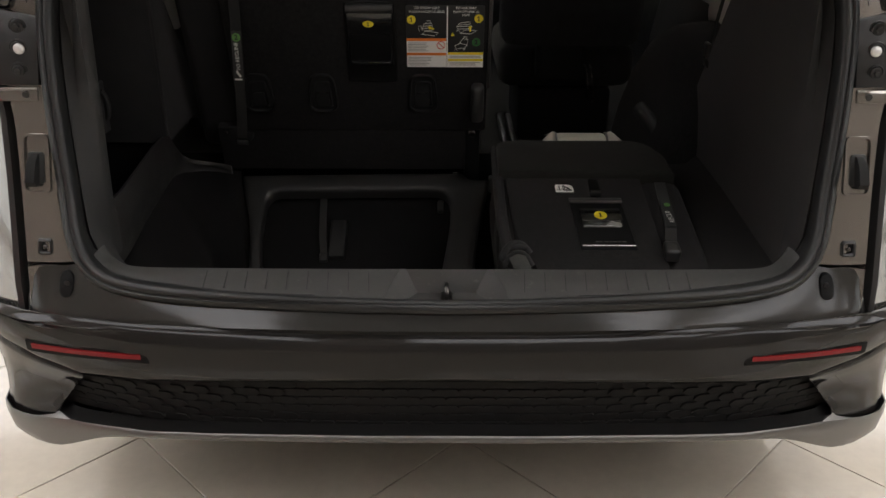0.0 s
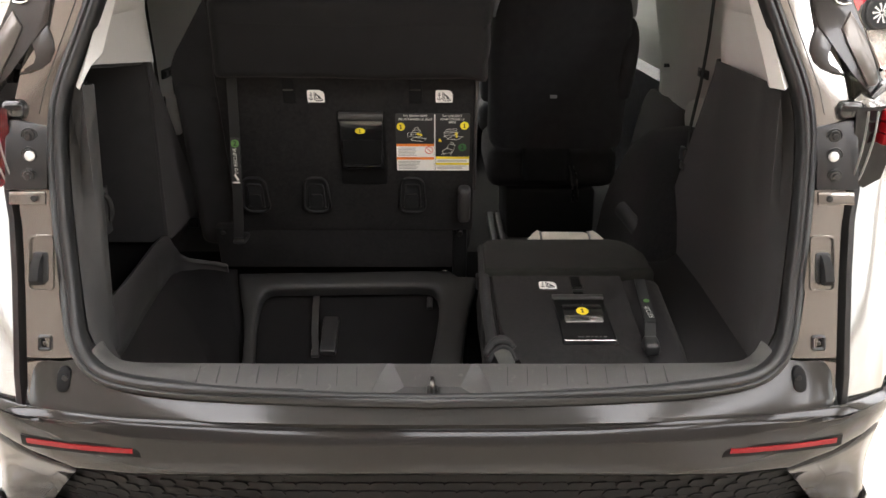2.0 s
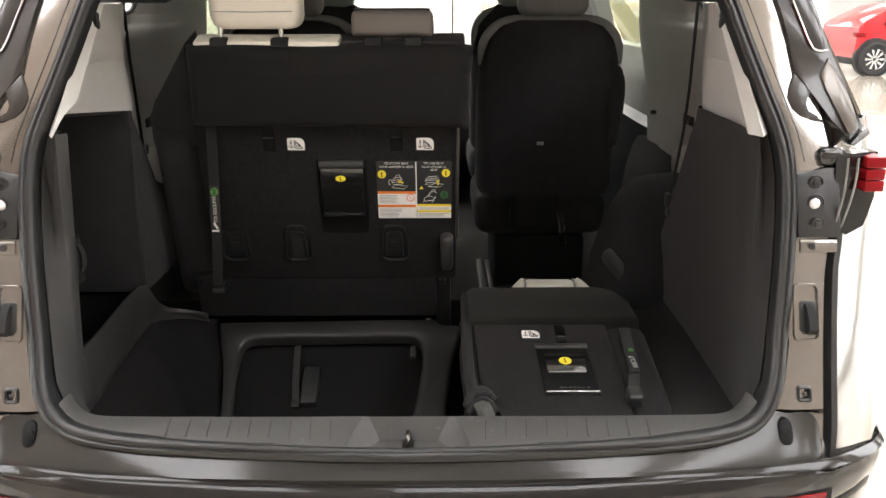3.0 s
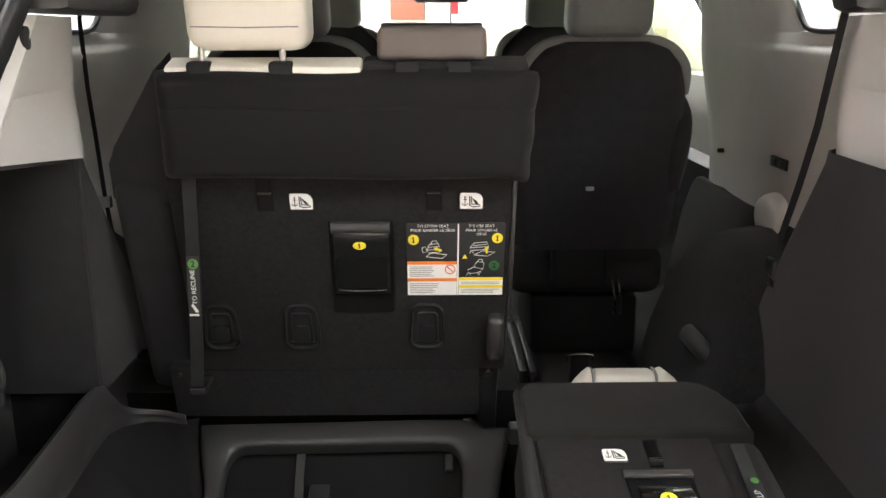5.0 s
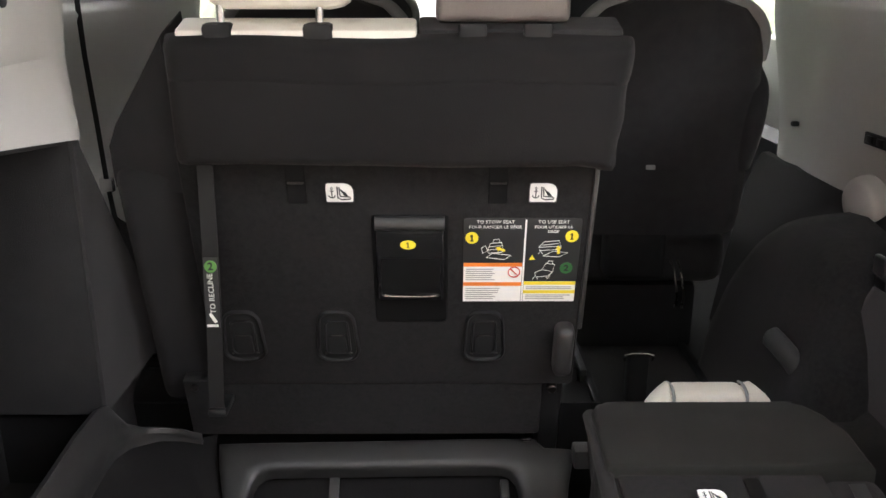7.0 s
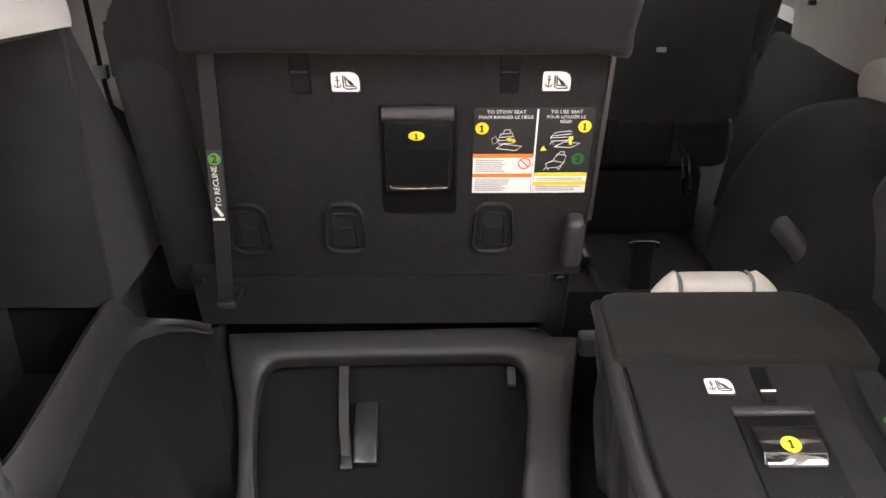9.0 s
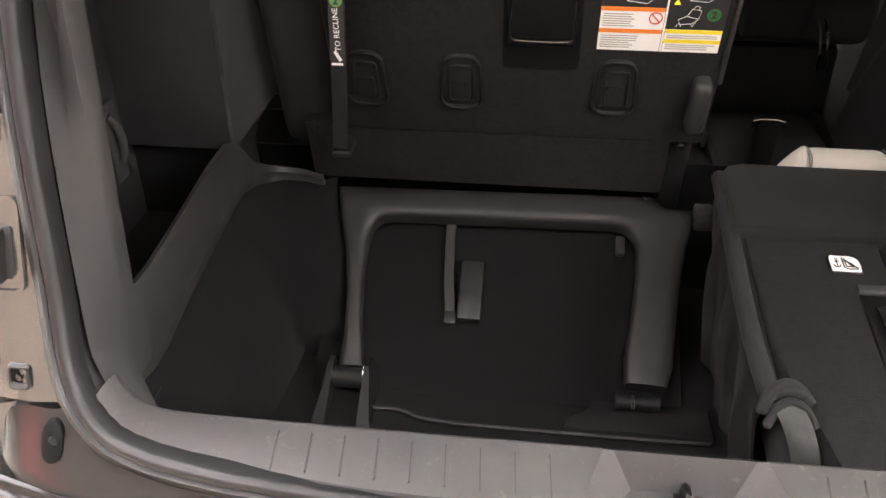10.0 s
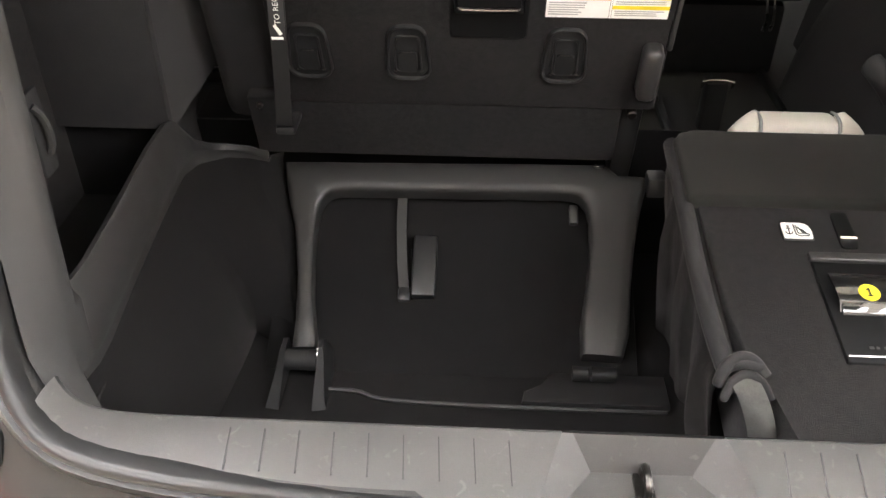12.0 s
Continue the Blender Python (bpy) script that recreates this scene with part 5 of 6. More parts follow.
def child_tag(f, cx, cz, w, parent):
    """A white tag with one large round corner, an anchor and a seat on it."""
    base = [(-0.0205, -0.0145), (-0.0185, -0.0158), (0.0185, -0.0158), (0.0208, -0.0145), (0.0215, -0.004), (0.0212, 0.004), (0.0185, 0.0105), (0.0135, 0.0142), (0.007, 0.0156), (-0.0175, 0.0156), (-0.0202, 0.0142), (-0.021, 0.006)]
    part("tag_rim", warp(prism(bmesh.new(), [(cx + x * 1.07, cz - 0.001 + z * 1.1) for x, z in base], "y", w, w + 0.0024, 0.0008, 1), f), INK, parent)
    tag = part("child_seat_tag", warp(prism(bmesh.new(), [(cx + x, cz + z) for x, z in base], "y", w + 0.001, w + 0.0034, 0.0006, 1), f), WHITE, parent, "white child-seat anchor tag")
    t = w + 0.0036
    bm = bmesh.new()
    for line in (((-0.003, 0.0105), (-0.0025, -0.0085), (0.0035, -0.0115), (0.0165, -0.0105), (0.0165, -0.0075)), ((0.0, 0.0095), (0.001, -0.006), (0.0155, -0.0068)), ((0.002, 0.006), (0.0085, -0.0045)), ((0.0045, 0.0035), (0.0105, -0.0048)), ((0.0075, 0.0015), (0.0125, -0.005))):
        tube(bm, [(cx + x, t, cz + z) for x, z in line], 0.0011, 5)
    part("pictogram", warp(bm, f), INK, tag)
    bm = bmesh.new()
    tube(bm, [(cx - 0.0115, t, cz + 0.006), (cx - 0.0115, t, cz - 0.0085)], 0.0009, 5)
    tube(bm, [(cx - 0.0145, t, cz + 0.003), (cx - 0.0085, t, cz + 0.003)], 0.0008, 5)
    tube(bm, [(cx - 0.0115 + 0.005 * math.sin(k * 0.5), t, cz - 0.0035 - 0.005 * math.cos(k * 0.5)) for k in range(-3, 4)], 0.0009, 5)
    tube(bm, [(cx - 0.0115 + 0.0016 * math.cos(k * math.tau / 8), t, cz + 0.0078 + 0.0016 * math.sin(k * math.tau / 8)) for k in range(8)], 0.0006, 5, True)
    part("anchor_mark", warp(bm, f), INK, tag)
    return tag


for x in (-0.2905, 0.0245):
    child_tag(seat_map, x, 1.119, 0.0005, seat)


def release_handle(f, cx, z0, z1, w, parent, dark=True):
    """A sunken release handle with a rolled top and a numbered yellow dot."""
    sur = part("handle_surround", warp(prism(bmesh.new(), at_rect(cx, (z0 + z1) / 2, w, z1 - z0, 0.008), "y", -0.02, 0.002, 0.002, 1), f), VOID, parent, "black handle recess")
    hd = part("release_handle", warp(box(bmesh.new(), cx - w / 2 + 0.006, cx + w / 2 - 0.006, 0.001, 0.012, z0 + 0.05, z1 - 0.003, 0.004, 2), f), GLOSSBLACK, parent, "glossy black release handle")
    # roll in lighter plastic, standing for the highlight on the handle's top
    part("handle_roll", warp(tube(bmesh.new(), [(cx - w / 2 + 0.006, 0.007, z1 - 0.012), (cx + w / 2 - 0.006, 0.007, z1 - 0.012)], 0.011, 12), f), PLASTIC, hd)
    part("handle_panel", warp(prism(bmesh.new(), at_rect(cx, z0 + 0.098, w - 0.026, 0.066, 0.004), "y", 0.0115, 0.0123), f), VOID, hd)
    # chrome line modelled for the glint on the handle's lower edge
    part("handle_glint", warp(tube(bmesh.new(), smoothed([(cx - w / 2 + 0.013, 0.0125, z0 + 0.063), (cx - w / 2 + 0.018, 0.0125, z0 + 0.058), (cx + w / 2 - 0.018, 0.0125, z0 + 0.058), (cx + w / 2 - 0.013, 0.0125, z0 + 0.063)], 1), 0.0014, 6), f), CHROME, hd, "bright handle edge line")
    return hd


hd = release_handle(seat_map, -0.183, 0.876, 1.08, 0.122, seat)
dot = part("number_dot", warp(disc(bmesh.new(), (-0.186, 0.0135, 1.033), 0.0128, 0.001, "y", 24), lambda x, w, z: seat_map(x, w, 1.033 + (z - 1.033) * 0.62)), YELLOW, hd, "yellow oval dot with the number one")
numeral_one(seat_map, -0.186, 1.033, 0.0143, 0.0135, hd)
# recline strap with its green dot and words


def hang_map(x, w, z):
    """The strap hangs straight down from under the flap."""
    return (x, 0.577 - w, z)


strap = part("recline_strap", warp(sheet(bmesh.new(), [[(x - 0.0125, w, z), (x + 0.0125, w, z)] for x, w, z in ((-0.491, 0.0, 1.175), (-0.492, 0.0, 1.1), (-0.494, 0.0, 1.0), (-0.497, 0.0, 0.9), (-0.502, 0.0, 0.8), (-0.505, -0.003, 0.755), (-0.505, -0.02, 0.745))], thick=0.002), hang_map), TRIMBLACK, seat, "grey webbing recline strap")
tabp = [(-0.5055, 1.018), (-0.4825, 1.018), (-0.486, 0.9), (-0.509, 0.9)]
tab = part("strap_label", warp(prism(bmesh.new(), tabp, "y", 0.0022, 0.003), hang_map), INK, strap)
part("green_dot", warp(disc(bmesh.new(), (-0.494, 0.0035, 1.0035), 0.0098, 0.001, "y", 24), hang_map), GREEN, tab, "green dot with the number two")
letters_on(hang_map, -0.494, 1.0035, 0.0045, 0, 0.0175, "2", INK, tab)
letters_on(hang_map, -0.4955, 0.9585, 0.0036, 91, 0.0122, "TO RECLINE", WHITE, tab)
bm = bmesh.new()
prism(bm, [(-0.507, 0.902), (-0.489, 0.902), (-0.489, 0.906), (-0.507, 0.906)], "y", 0.0032, 0.0038)
prism(bm, [(-0.494, 0.908), (-0.4895, 0.911), (-0.499, 0.926), (-0.503, 0.923)], "y", 0.0032, 0.0038)
part("seat_mark", warp(bm, hang_map), WHITE, tab)
part("strap_end", box(bmesh.new(), -0.52, -0.489, 0.577, 0.64, 0.738, 0.752, 0.004), BLACKPLASTIC, seat)
# three anchor covers, narrower at the top
def shield(cx, cz, w, h, r, taper=0.12, n=6):
    return [(cx + x * (1 - taper * 2 * y / h), cz + y) for x, y in rounded(w, h, r, n)]


for x in (-0.474, -0.312, -0.0585):
    z = 0.846
    bm = bmesh.new()
    sheet(bm, [[(p[0], w, p[1]) for p in shield(x, z, 0.071 - 2 * e, 0.106 - 2 * e, 0.024 - e * 0.8)] for e, w in ((0, 0.0), (0.0008, 0.005), (0.0028, 0.0068), (0.0048, 0.0058), (0.006, 0.001))], True)
    cov = part("anchor_cover", warp(bm, seat_map), TRIMBLACK, seat, "black tapered anchor cover", 50)
    part("cover_lid", splate(shield(x, z, 0.0585, 0.0935, 0.019), -0.004, 0.0015), INKMATT, cov)
    bm = bmesh.new()
    sheet(bm, [[(p[0], w, p[1]) for p in shield(x, z - 0.002, 0.044 - 2 * e, 0.07 - 2 * e, 0.009 - e * 0.5, 0.06)] for e, w in ((0, 0.0012), (0.0006, 0.005), (0.0025, 0.0055), (0.004, 0.003))], True)
    part("cover_frame", warp(bm, seat_map), TRIMBLACK, cov, "", 50)
    part("cover_tongue", splate(shield(x, z - 0.016, 0.03, 0.038, 0.004, 0.03), 0.0, 0.0052, 0.0018), TRIMBLACK, cov)
    part("cover_mark", splate(at_rect(x, z + 0.004, 0.019, 0.0022, 0.0009, 3), 0.0052, 0.0058, 0.0002), STEEL, cov)
    # small steel plates modelled for the two glints low on the cover
    for q in (-0.0205, 0.0205):
        part("cover_glint", splate(at_rect(x + q, z - 0.0355, 0.007, 0.0028, 0.001, 3), 0.0015, 0.0042, 0.0003), STEEL, cov)

# instruction label in two halves
lab = part("instruction_label", splate(at_rect(-0.0035, 0.995, 0.188, 0.158, 0.006), 0.0005, 0.0018, 0.0003), INK, seat, "black and white seat stowing label")
X0, X1, XM = -0.0965, 0.0895, 0.0015
Z1, Z0 = 1.073, 0.917


def lab_plate(name, x0, x1, z0, z1, material, w=0.0018):
    bm = prism(bmesh.new(), [(x0, z0), (x1, z0), (x1, z1), (x0, z1)], "y", w, w + 0.0004)
    return part(name, warp(bm, seat_map), material, lab)


lab_plate("divider", XM - 0.0014, XM + 0.0014, Z0 + 0.001, Z1 - 0.001, WHITE, 0.0024)
lab_plate("warning_panel", X0, XM - 0.002, Z0 + 0.001, 0.992, WHITE)
lab_plate("notice_panel", XM + 0.002, X1, Z0 + 0.001, 0.957, WHITE)
for z in (0.986, 0.949):
    lab_plate("orange_band", X0, XM - 0.002, z, z + 0.0068, ORANGE, 0.0024)
for z in (0.951, 0.934):
    lab_plate("yellow_band", XM + 0.002, X1, z, z + 0.0062, YELLOW, 0.0024)
random.seed(4)
for z in (0.980, 0.976, 0.972, 0.968, 0.964, 0.960, 0.943, 0.939, 0.935, 0.931, 0.927, 0.923):
    lab_plate("text_bar", X0 + 0.004, X0 + random.uniform(0.045, 0.062), z, z + 0.0016, GREYINK, 0.0024)
for z in (0.946, 0.9425, 0.93, 0.9265, 0.923):
    lab_plate("text_bar", XM + 0.006, X1 - random.uniform(0.004, 0.02), z, z + 0.0014, GREYINK, 0.0024)
letters_on(seat_map, -0.047, 1.0675, 0.0026, 0, 0.0085, "TO STOW SEAT", WHITE, lab)
letters_on(seat_map, -0.047, 1.0585, 0.0026, 0, 0.0078, "POUR RANGER LE SIÈGE", WHITE, lab)
letters_on(seat_map, 0.0455, 1.0675, 0.0026, 0, 0.0085, "TO USE SEAT", WHITE, lab)
letters_on(seat_map, 0.0455, 1.0585, 0.0026, 0, 0.0075, "POUR UTILISER LE", WHITE, lab)
letters_on(seat_map, 0.0455, 1.0505, 0.0026, 0, 0.0075, "SIÈGE", WHITE, lab)
for x, z, m, t in ((-0.084, 1.039, YELLOW, "1"), (0.076, 1.042, YELLOW, "1"), (0.0715, 0.983, DARKGREEN, "2")):
    bm = disc(bmesh.new(), (x, 0.0024, z), 0.0105, 0.0006, "y", 24)
    part("step_dot", warp(bm, seat_map), m, lab)
    if t == "1":
        numeral_one(seat_map, x, z, 0.0030, 0.0165, lab)
    else:
        letters_on(seat_map, x, z, 0.0030, 0, 0.016, t, INK, lab)
# line drawings: a seat swinging into its well, a stowed seat, a seat set up
STOW = (((-0.014, -0.014), (0.016, -0.018), (0.026, -0.010), (-0.004, -0.006), (-0.014, -0.014)), ((-0.012, 0.0), (-0.008, 0.012), (0.010, 0.014), (0.013, 0.002), (-0.012, 0.0), (-0.010, -0.006), (0.012, -0.004), (0.013, 0.002)), ((-0.004, 0.013), (-0.003, 0.019), (0.006, 0.020), (0.007, 0.014)), ((-0.022, 0.004), (-0.016, 0.008), (-0.012, -0.002), (-0.020, -0.006), (-0.022, 0.004)), ((-0.009, 0.006), (0.011, 0.008)))
LIE = (((-0.020, 0.004), (-0.012, 0.014), (0.012, 0.016), (0.016, 0.006), (-0.020, 0.004), (-0.018, -0.002), (0.014, 0.0), (0.016, 0.006)), ((-0.014, 0.008), (0.012, 0.011)), ((-0.012, -0.012), (0.014, -0.014), (0.028, -0.006), (0.004, -0.003), (-0.012, -0.012)), ((-0.020, -0.008), (-0.017, -0.003), (-0.013, -0.008)))
SETUP = (((-0.004, 0.002), (0.002, 0.014), (0.016, 0.012), (0.014, -0.002), (-0.004, 0.002), (-0.016, -0.004), (-0.012, -0.012), (0.006, -0.010), (0.014, -0.002)), ((0.004, 0.014), (0.006, 0.019), (0.013, 0.018), (0.012, 0.013)), ((-0.018, -0.016), (-0.014, -0.009), (-0.010, -0.016)), ((0.004, -0.011), (0.006, -0.016), (0.010, -0.008)))
for ox, oz, lines in ((-0.046, 1.017, STOW), (0.044, 1.018, LIE), (0.036, 0.978, SETUP)):
    bm = bmesh.new()
    for line in lines:
        tube(bm, [(ox + x, 0.0026, oz + z) for x, z in line], 0.00055, 4)
    part("line_drawing", warp(bm, seat_map), WHITE, lab)
for ox, oz, tw in ((-0.038, 1.019, 160), (0.056, 1.018, 95)):
    c, s_ = math.cos(radians(tw)), math.sin(radians(tw))
    arrow = [(-0.008, -0.0022), (0.001, -0.0022), (0.001, -0.005), (0.008, 0), (0.001, 0.005), (0.001, 0.0022), (-0.008, 0.0022)]
    bm = prism(bmesh.new(), [(ox + a * c - b * s_, oz + a * s_ + b * c) for a, b in arrow], "y", 0.0032, 0.0036)
    part("yellow_arrow", warp(bm, seat_map), YELLOW, lab)
part("caution_mark", warp(prism(bmesh.new(), [(0.0095, 0.999), (0.0195, 0.999), (0.0145, 1.008)], "y", 0.0026, 0.003), seat_map), YELLOW, lab)
bm = bmesh.new()
tube(bm, [(-0.0135 + 0.0095 * math.cos(k * math.tau / 20), 0.003, 0.9755 + 0.0095 * math.sin(k * math.tau / 20)) for k in range(20)], 0.0009, 5, True)
tube(bm, [(-0.0202, 0.003, 0.9822), (-0.0068, 0.003, 0.9688)], 0.0009, 5)
part("prohibition_mark", warp(bm, seat_map), REDINK, lab)


# ---- seat mounting frame in the well ----
def frame_map(x, w, y):
    """A sloping plane from the hinges up to the seat; w is up from it."""
    return (x, y - 0.475 * w, 0.597 + 0.54 * (y - 0.745) + 0.88 * w)


fr = thing("seat_mounting_frame", (-0.22, 0.42, 0.39), "grey plastic-covered seat mounting frame hinged in the well", "seat frame")
# stations round the U of the frame: outer edge, inner edge
ARCH = [(0.0605, 0.4256, -0.0078, 0.4285), (0.0713, 0.4605, -0.0086, 0.4757), (0.0789, 0.5427, 0.003, 0.5404), (0.0898, 0.6102, 0.0122, 0.6078), (0.1035, 0.6705, 0.0123, 0.655), (0.1135, 0.705, 0.007, 0.677), (0.1146, 0.7295, -0.004, 0.689), (0.09, 0.731, -0.013, 0.693), (0.066, 0.732, -0.022, 0.6945), (0.046, 0.751, -0.04, 0.6955), (-0.1, 0.75, -0.1, 0.695), (-0.25, 0.7465, -0.25, 0.693), (-0.38, 0.7445, -0.38, 0.6915), (-0.47, 0.743, -0.4469, 0.6905), (-0.52, 0.742, -0.462, 0.687), (-0.5545, 0.7415, -0.4721, 0.6797), (-0.549, 0.715, -0.4795, 0.666), (-0.5442, 0.6934, -0.4832, 0.6431), (-0.5215, 0.6217, -0.4826, 0.583), (-0.5056, 0.5435, -0.4738, 0.5066), (-0.4982, 0.4689, -0.463, 0.455), (-0.4999, 0.4229, -0.4567, 0.4243)]
rings = []
for ax, ay, bx, by in ARCH:
    ring = []
    for f, w in ((0, -0.035), (0, -0.009), (0.03, -0.004), (0.1, -0.0005), (0.28, 0.001), (0.5, 0.0015), (0.72, 0.001), (0.9, -0.0005), (0.97, -0.004), (1, -0.009), (1, -0.035)):
        y = ay + (by - ay) * f
        ring.append((ax + (bx - ax) * f, w + interp(y, [(0.4, -0.012), (0.46, -0.003), (0.55, -0.001), (0.63, -0.004), (0.67, -0.001), (0.7, 0.005), (0.76, 0.002)]), y))
    rings.append(ring)
bm = solid(bmesh.new(), rings)
part("frame_cover", warp(bm, frame_map), FRAMEGREY, fr, "", 60)
part("back_panel", warp(box(bmesh.new(), -0.55, 0.09, -0.06, -0.045, 0.36, 0.74, 0.004), frame_map), WELLSHADE, fr, "black carpeted seat underside")
part("pull_strap", warp(sheet(bmesh.new(), [[(x - 0.009, w, y), (x + 0.009, w, y)] for x, w, y in ((-0.332, -0.03, 0.71), (-0.331, -0.038, 0.65), (-0.325, -0.036, 0.58), (-0.318, -0.04, 0.535))], thick=0.003), frame_map), FRAMEGREY, fr, "grey pull strap")
part("strap_tip", warp(box(bmesh.new(), -0.328, -0.305, -0.045, -0.03, 0.512, 0.535, 0.004), frame_map), BLACKPLASTIC, fr)
part("strap_keeper", warp(box(bmesh.new(), -0.305, -0.262, -0.046, -0.022, 0.518, 0.624, 0.006), frame_map), BLACKPLASTIC, fr)
# chrome tube modelled for a glint along the keeper
part("keeper_glint", warp(tube(bmesh.new(), [(-0.309, -0.03, 0.60), (-0.306, -0.03, 0.55)], 0.0014, 6), frame_map), CHROME, fr)
part("snap_button", warp(box(bmesh.new(), -0.022, -0.006, -0.045, -0.03, 0.655, 0.69, 0.004), frame_map), PLASTIC, fr)
# chrome chip added for a glint at the frame corner
part("frame_glint", box(bmesh.new(), 0.018, 0.036, 0.722, 0.73, 0.607, 0.6125, 0.001), CHROME, fr, "bright metal chip for a glint at the frame corner")
part("frame_stub", box(bmesh.new(), 0.115, 0.15, 0.70, 0.74, 0.56, 0.60, 0.006), PLASTIC, fr)
part("hinge_barrel", tube(bmesh.new(), [(-0.504, 0.405, 0.408), (-0.452, 0.405, 0.408)], 0.018, 14), TRIMBLACK, fr)
for x, q in ((-0.505, -1), (-0.451, 1)):
    bm = bmesh.new()
    solid(bm, [[(x, y0, z), (x + q * t, y0 + 0.004, z), (x + q * t, y1, z), (x, y1, z)] for z, y0, y1, t in ((0.37, 0.325, 0.455, 0.023), (0.38, 0.335, 0.455, 0.02), (0.40, 0.372, 0.45, 0.014), (0.422, 0.402, 0.442, 0.01), (0.428, 0.412, 0.436, 0.007))])
    part("hinge_ear", bm, TRIMBLACK, fr, "", 30)
part("hinge_pin", tube(bmesh.new(), [(-0.4515, 0.399, 0.42), (-0.4505, 0.405, 0.428), (-0.4505, 0.412, 0.43)], 0.0018, 8), CHROME, fr)
part("hinge_barrel", tube(bmesh.new(), [(-0.026, 0.402, 0.402), (0.046, 0.402, 0.402)], 0.0125, 14), TRIMBLACK, fr)
for x in (0.0, 0.004):
    part("hinge_ring", tube(bmesh.new(), [(x, 0.402 + 0.0128 * math.cos(a), 0.402 + 0.0128 * math.sin(a)) for a in [k * math.tau / 14 for k in range(14)]], 0.0009, 5, True), CHROME, fr)


# ---- third row: folded seat ----
def fold_map(x, w, y):
    z = 0.66 + 0.2 * (min(y, 0.5) - 0.31) + 0.14 * max(0, y - 0.5)
    return (x, y, z + w)


fs = thing("folded_seat", (0.34, 0.4, 0.37), "folded black carpet-backed seat lying flat in the well", "car seat")


def fbox(x0, x1, y0, y1, w0, w1, bevel=0.004, seg=2):
    return warp(box(bmesh.new(), x0, x1, w0, w1, y0, y1, bevel, seg), fold_map)


part("back_board", warp(prism(bmesh.new(), [(0.14, 0.55), (0.466, 0.55), (0.466, 0.06), (0.206, 0.06), (0.196, 0.1), (0.186, 0.14), (0.168, 0.185), (0.15, 0.26)], "y", -0.05, 0.0, 0.006), fold_map), CARPET, fs, "black carpeted back board")
part("upper_flap", warp(prism(bmesh.new(), [(0.124, 0.475), (0.548, 0.475), (0.538, 0.56), (0.524, 0.615), (0.5, 0.648), (0.47, 0.66), (0.16, 0.662), (0.138, 0.654), (0.126, 0.63)], "y", -0.04, 0.014, 0.01, 3), lambda x, w, y: fold_map(x, w - 0.007 * max(0, (y - 0.52) / 0.14) ** 2 + 0.006 * (1 - ((x - 0.33) / 0.2) ** 2) * max(0, (y - 0.5) / 0.16), y - 0.006 * max(0, (y - 0.56) / 0.1))), LITFLAP, fs, "grey-green carpet flap, lightened for lying flat")
part("flap_lip", fbox(0.14, 0.5, 0.63, 0.68, -0.12, -0.008, 0.02, 3), LITFLAP, fs)
part("side_bolster", fbox(0.455, 0.565, 0.12, 0.50, -0.08, -0.012, 0.03, 3), FABRIC, fs)
part("seat_foam", fbox(0.16, 0.55, 0.10, 0.64, -0.17, -0.05, 0.03, 3), FABRIC, fs)
part("side_piping", warp(tube(bmesh.new(), smoothed([(0.128, -0.012, 0.64), (0.125, -0.008, 0.5), (0.124, -0.008, 0.345), (0.129, -0.009, 0.241), (0.14, -0.012, 0.165)], 2), 0.0135, 12), fold_map), FABRIC, fs)
rows = []
for k in range(24):
    y = 0.62 - 0.019 * k
    f = 0.010 * math.sin(k * 0.9) + 0.006 * math.sin(k * 2.1 + 1)
    z0 = fold_map(0, 0, y)[2]
    rows.append([(0.15, y, z0 - 0.012), (0.134, y, z0 - 0.003), (0.124, y, z0 - 0.012), (0.12 + f * 0.3, y, z0 - 0.05), (0.124 + f, y, z0 - 0.11), (0.134 + f * 1.4, y, z0 - 0.17), (0.145 + f, y, 0.40)])
part("cover_drape", sheet(bmesh.new(), rows, thick=0.003), WELLSHADE, fs, "black fabric cover hanging in folds", 170)
bm = bmesh.new()
tube(bm, smoothed([(0.114, 0.15, 0.632), (0.124, 0.166, 0.652), (0.142, 0.176, 0.662), (0.16, 0.172, 0.66), (0.174, 0.158, 0.645)], 2), [0.004, 0.006] + [0.008] * 20, 10)
tube(bm, smoothed([(0.118, 0.132, 0.626), (0.132, 0.15, 0.644), (0.15, 0.157, 0.652), (0.168, 0.148, 0.645), (0.178, 0.135, 0.628)], 2), [0.003, 0.005] + [0.006] * 20, 10)
tube(bm, smoothed([(0.122, 0.168, 0.642), (0.145, 0.166, 0.66), (0.168, 0.163, 0.655)], 2), 0.006, 8)
part("cover_pleat", bm, FABRIC, fs, "gathered black fabric", 80)
path = smoothed([(0.142, 0.15, 0.648), (0.15, 0.126, 0.643), (0.16, 0.113, 0.622), (0.171, 0.108, 0.59), (0.18, 0.11, 0.55), (0.184, 0.12, 0.5)], 2)
part("side_strap", sheet(bmesh.new(), [[(p.x + 0.0175 * a, p.y + 0.007 * a * a, p.z + 0.002 * a) for a in (-1, -0.8, -0.4, 0, 0.4, 0.8, 1)] for p in path], thick=0.004), mat("grey_strap_fabric", (0.062, 0.062, 0.057), 0.8, 0, 0, 0.3, 60, 0.8, 700, 0.2), fs, "grey fabric side strap", 80)
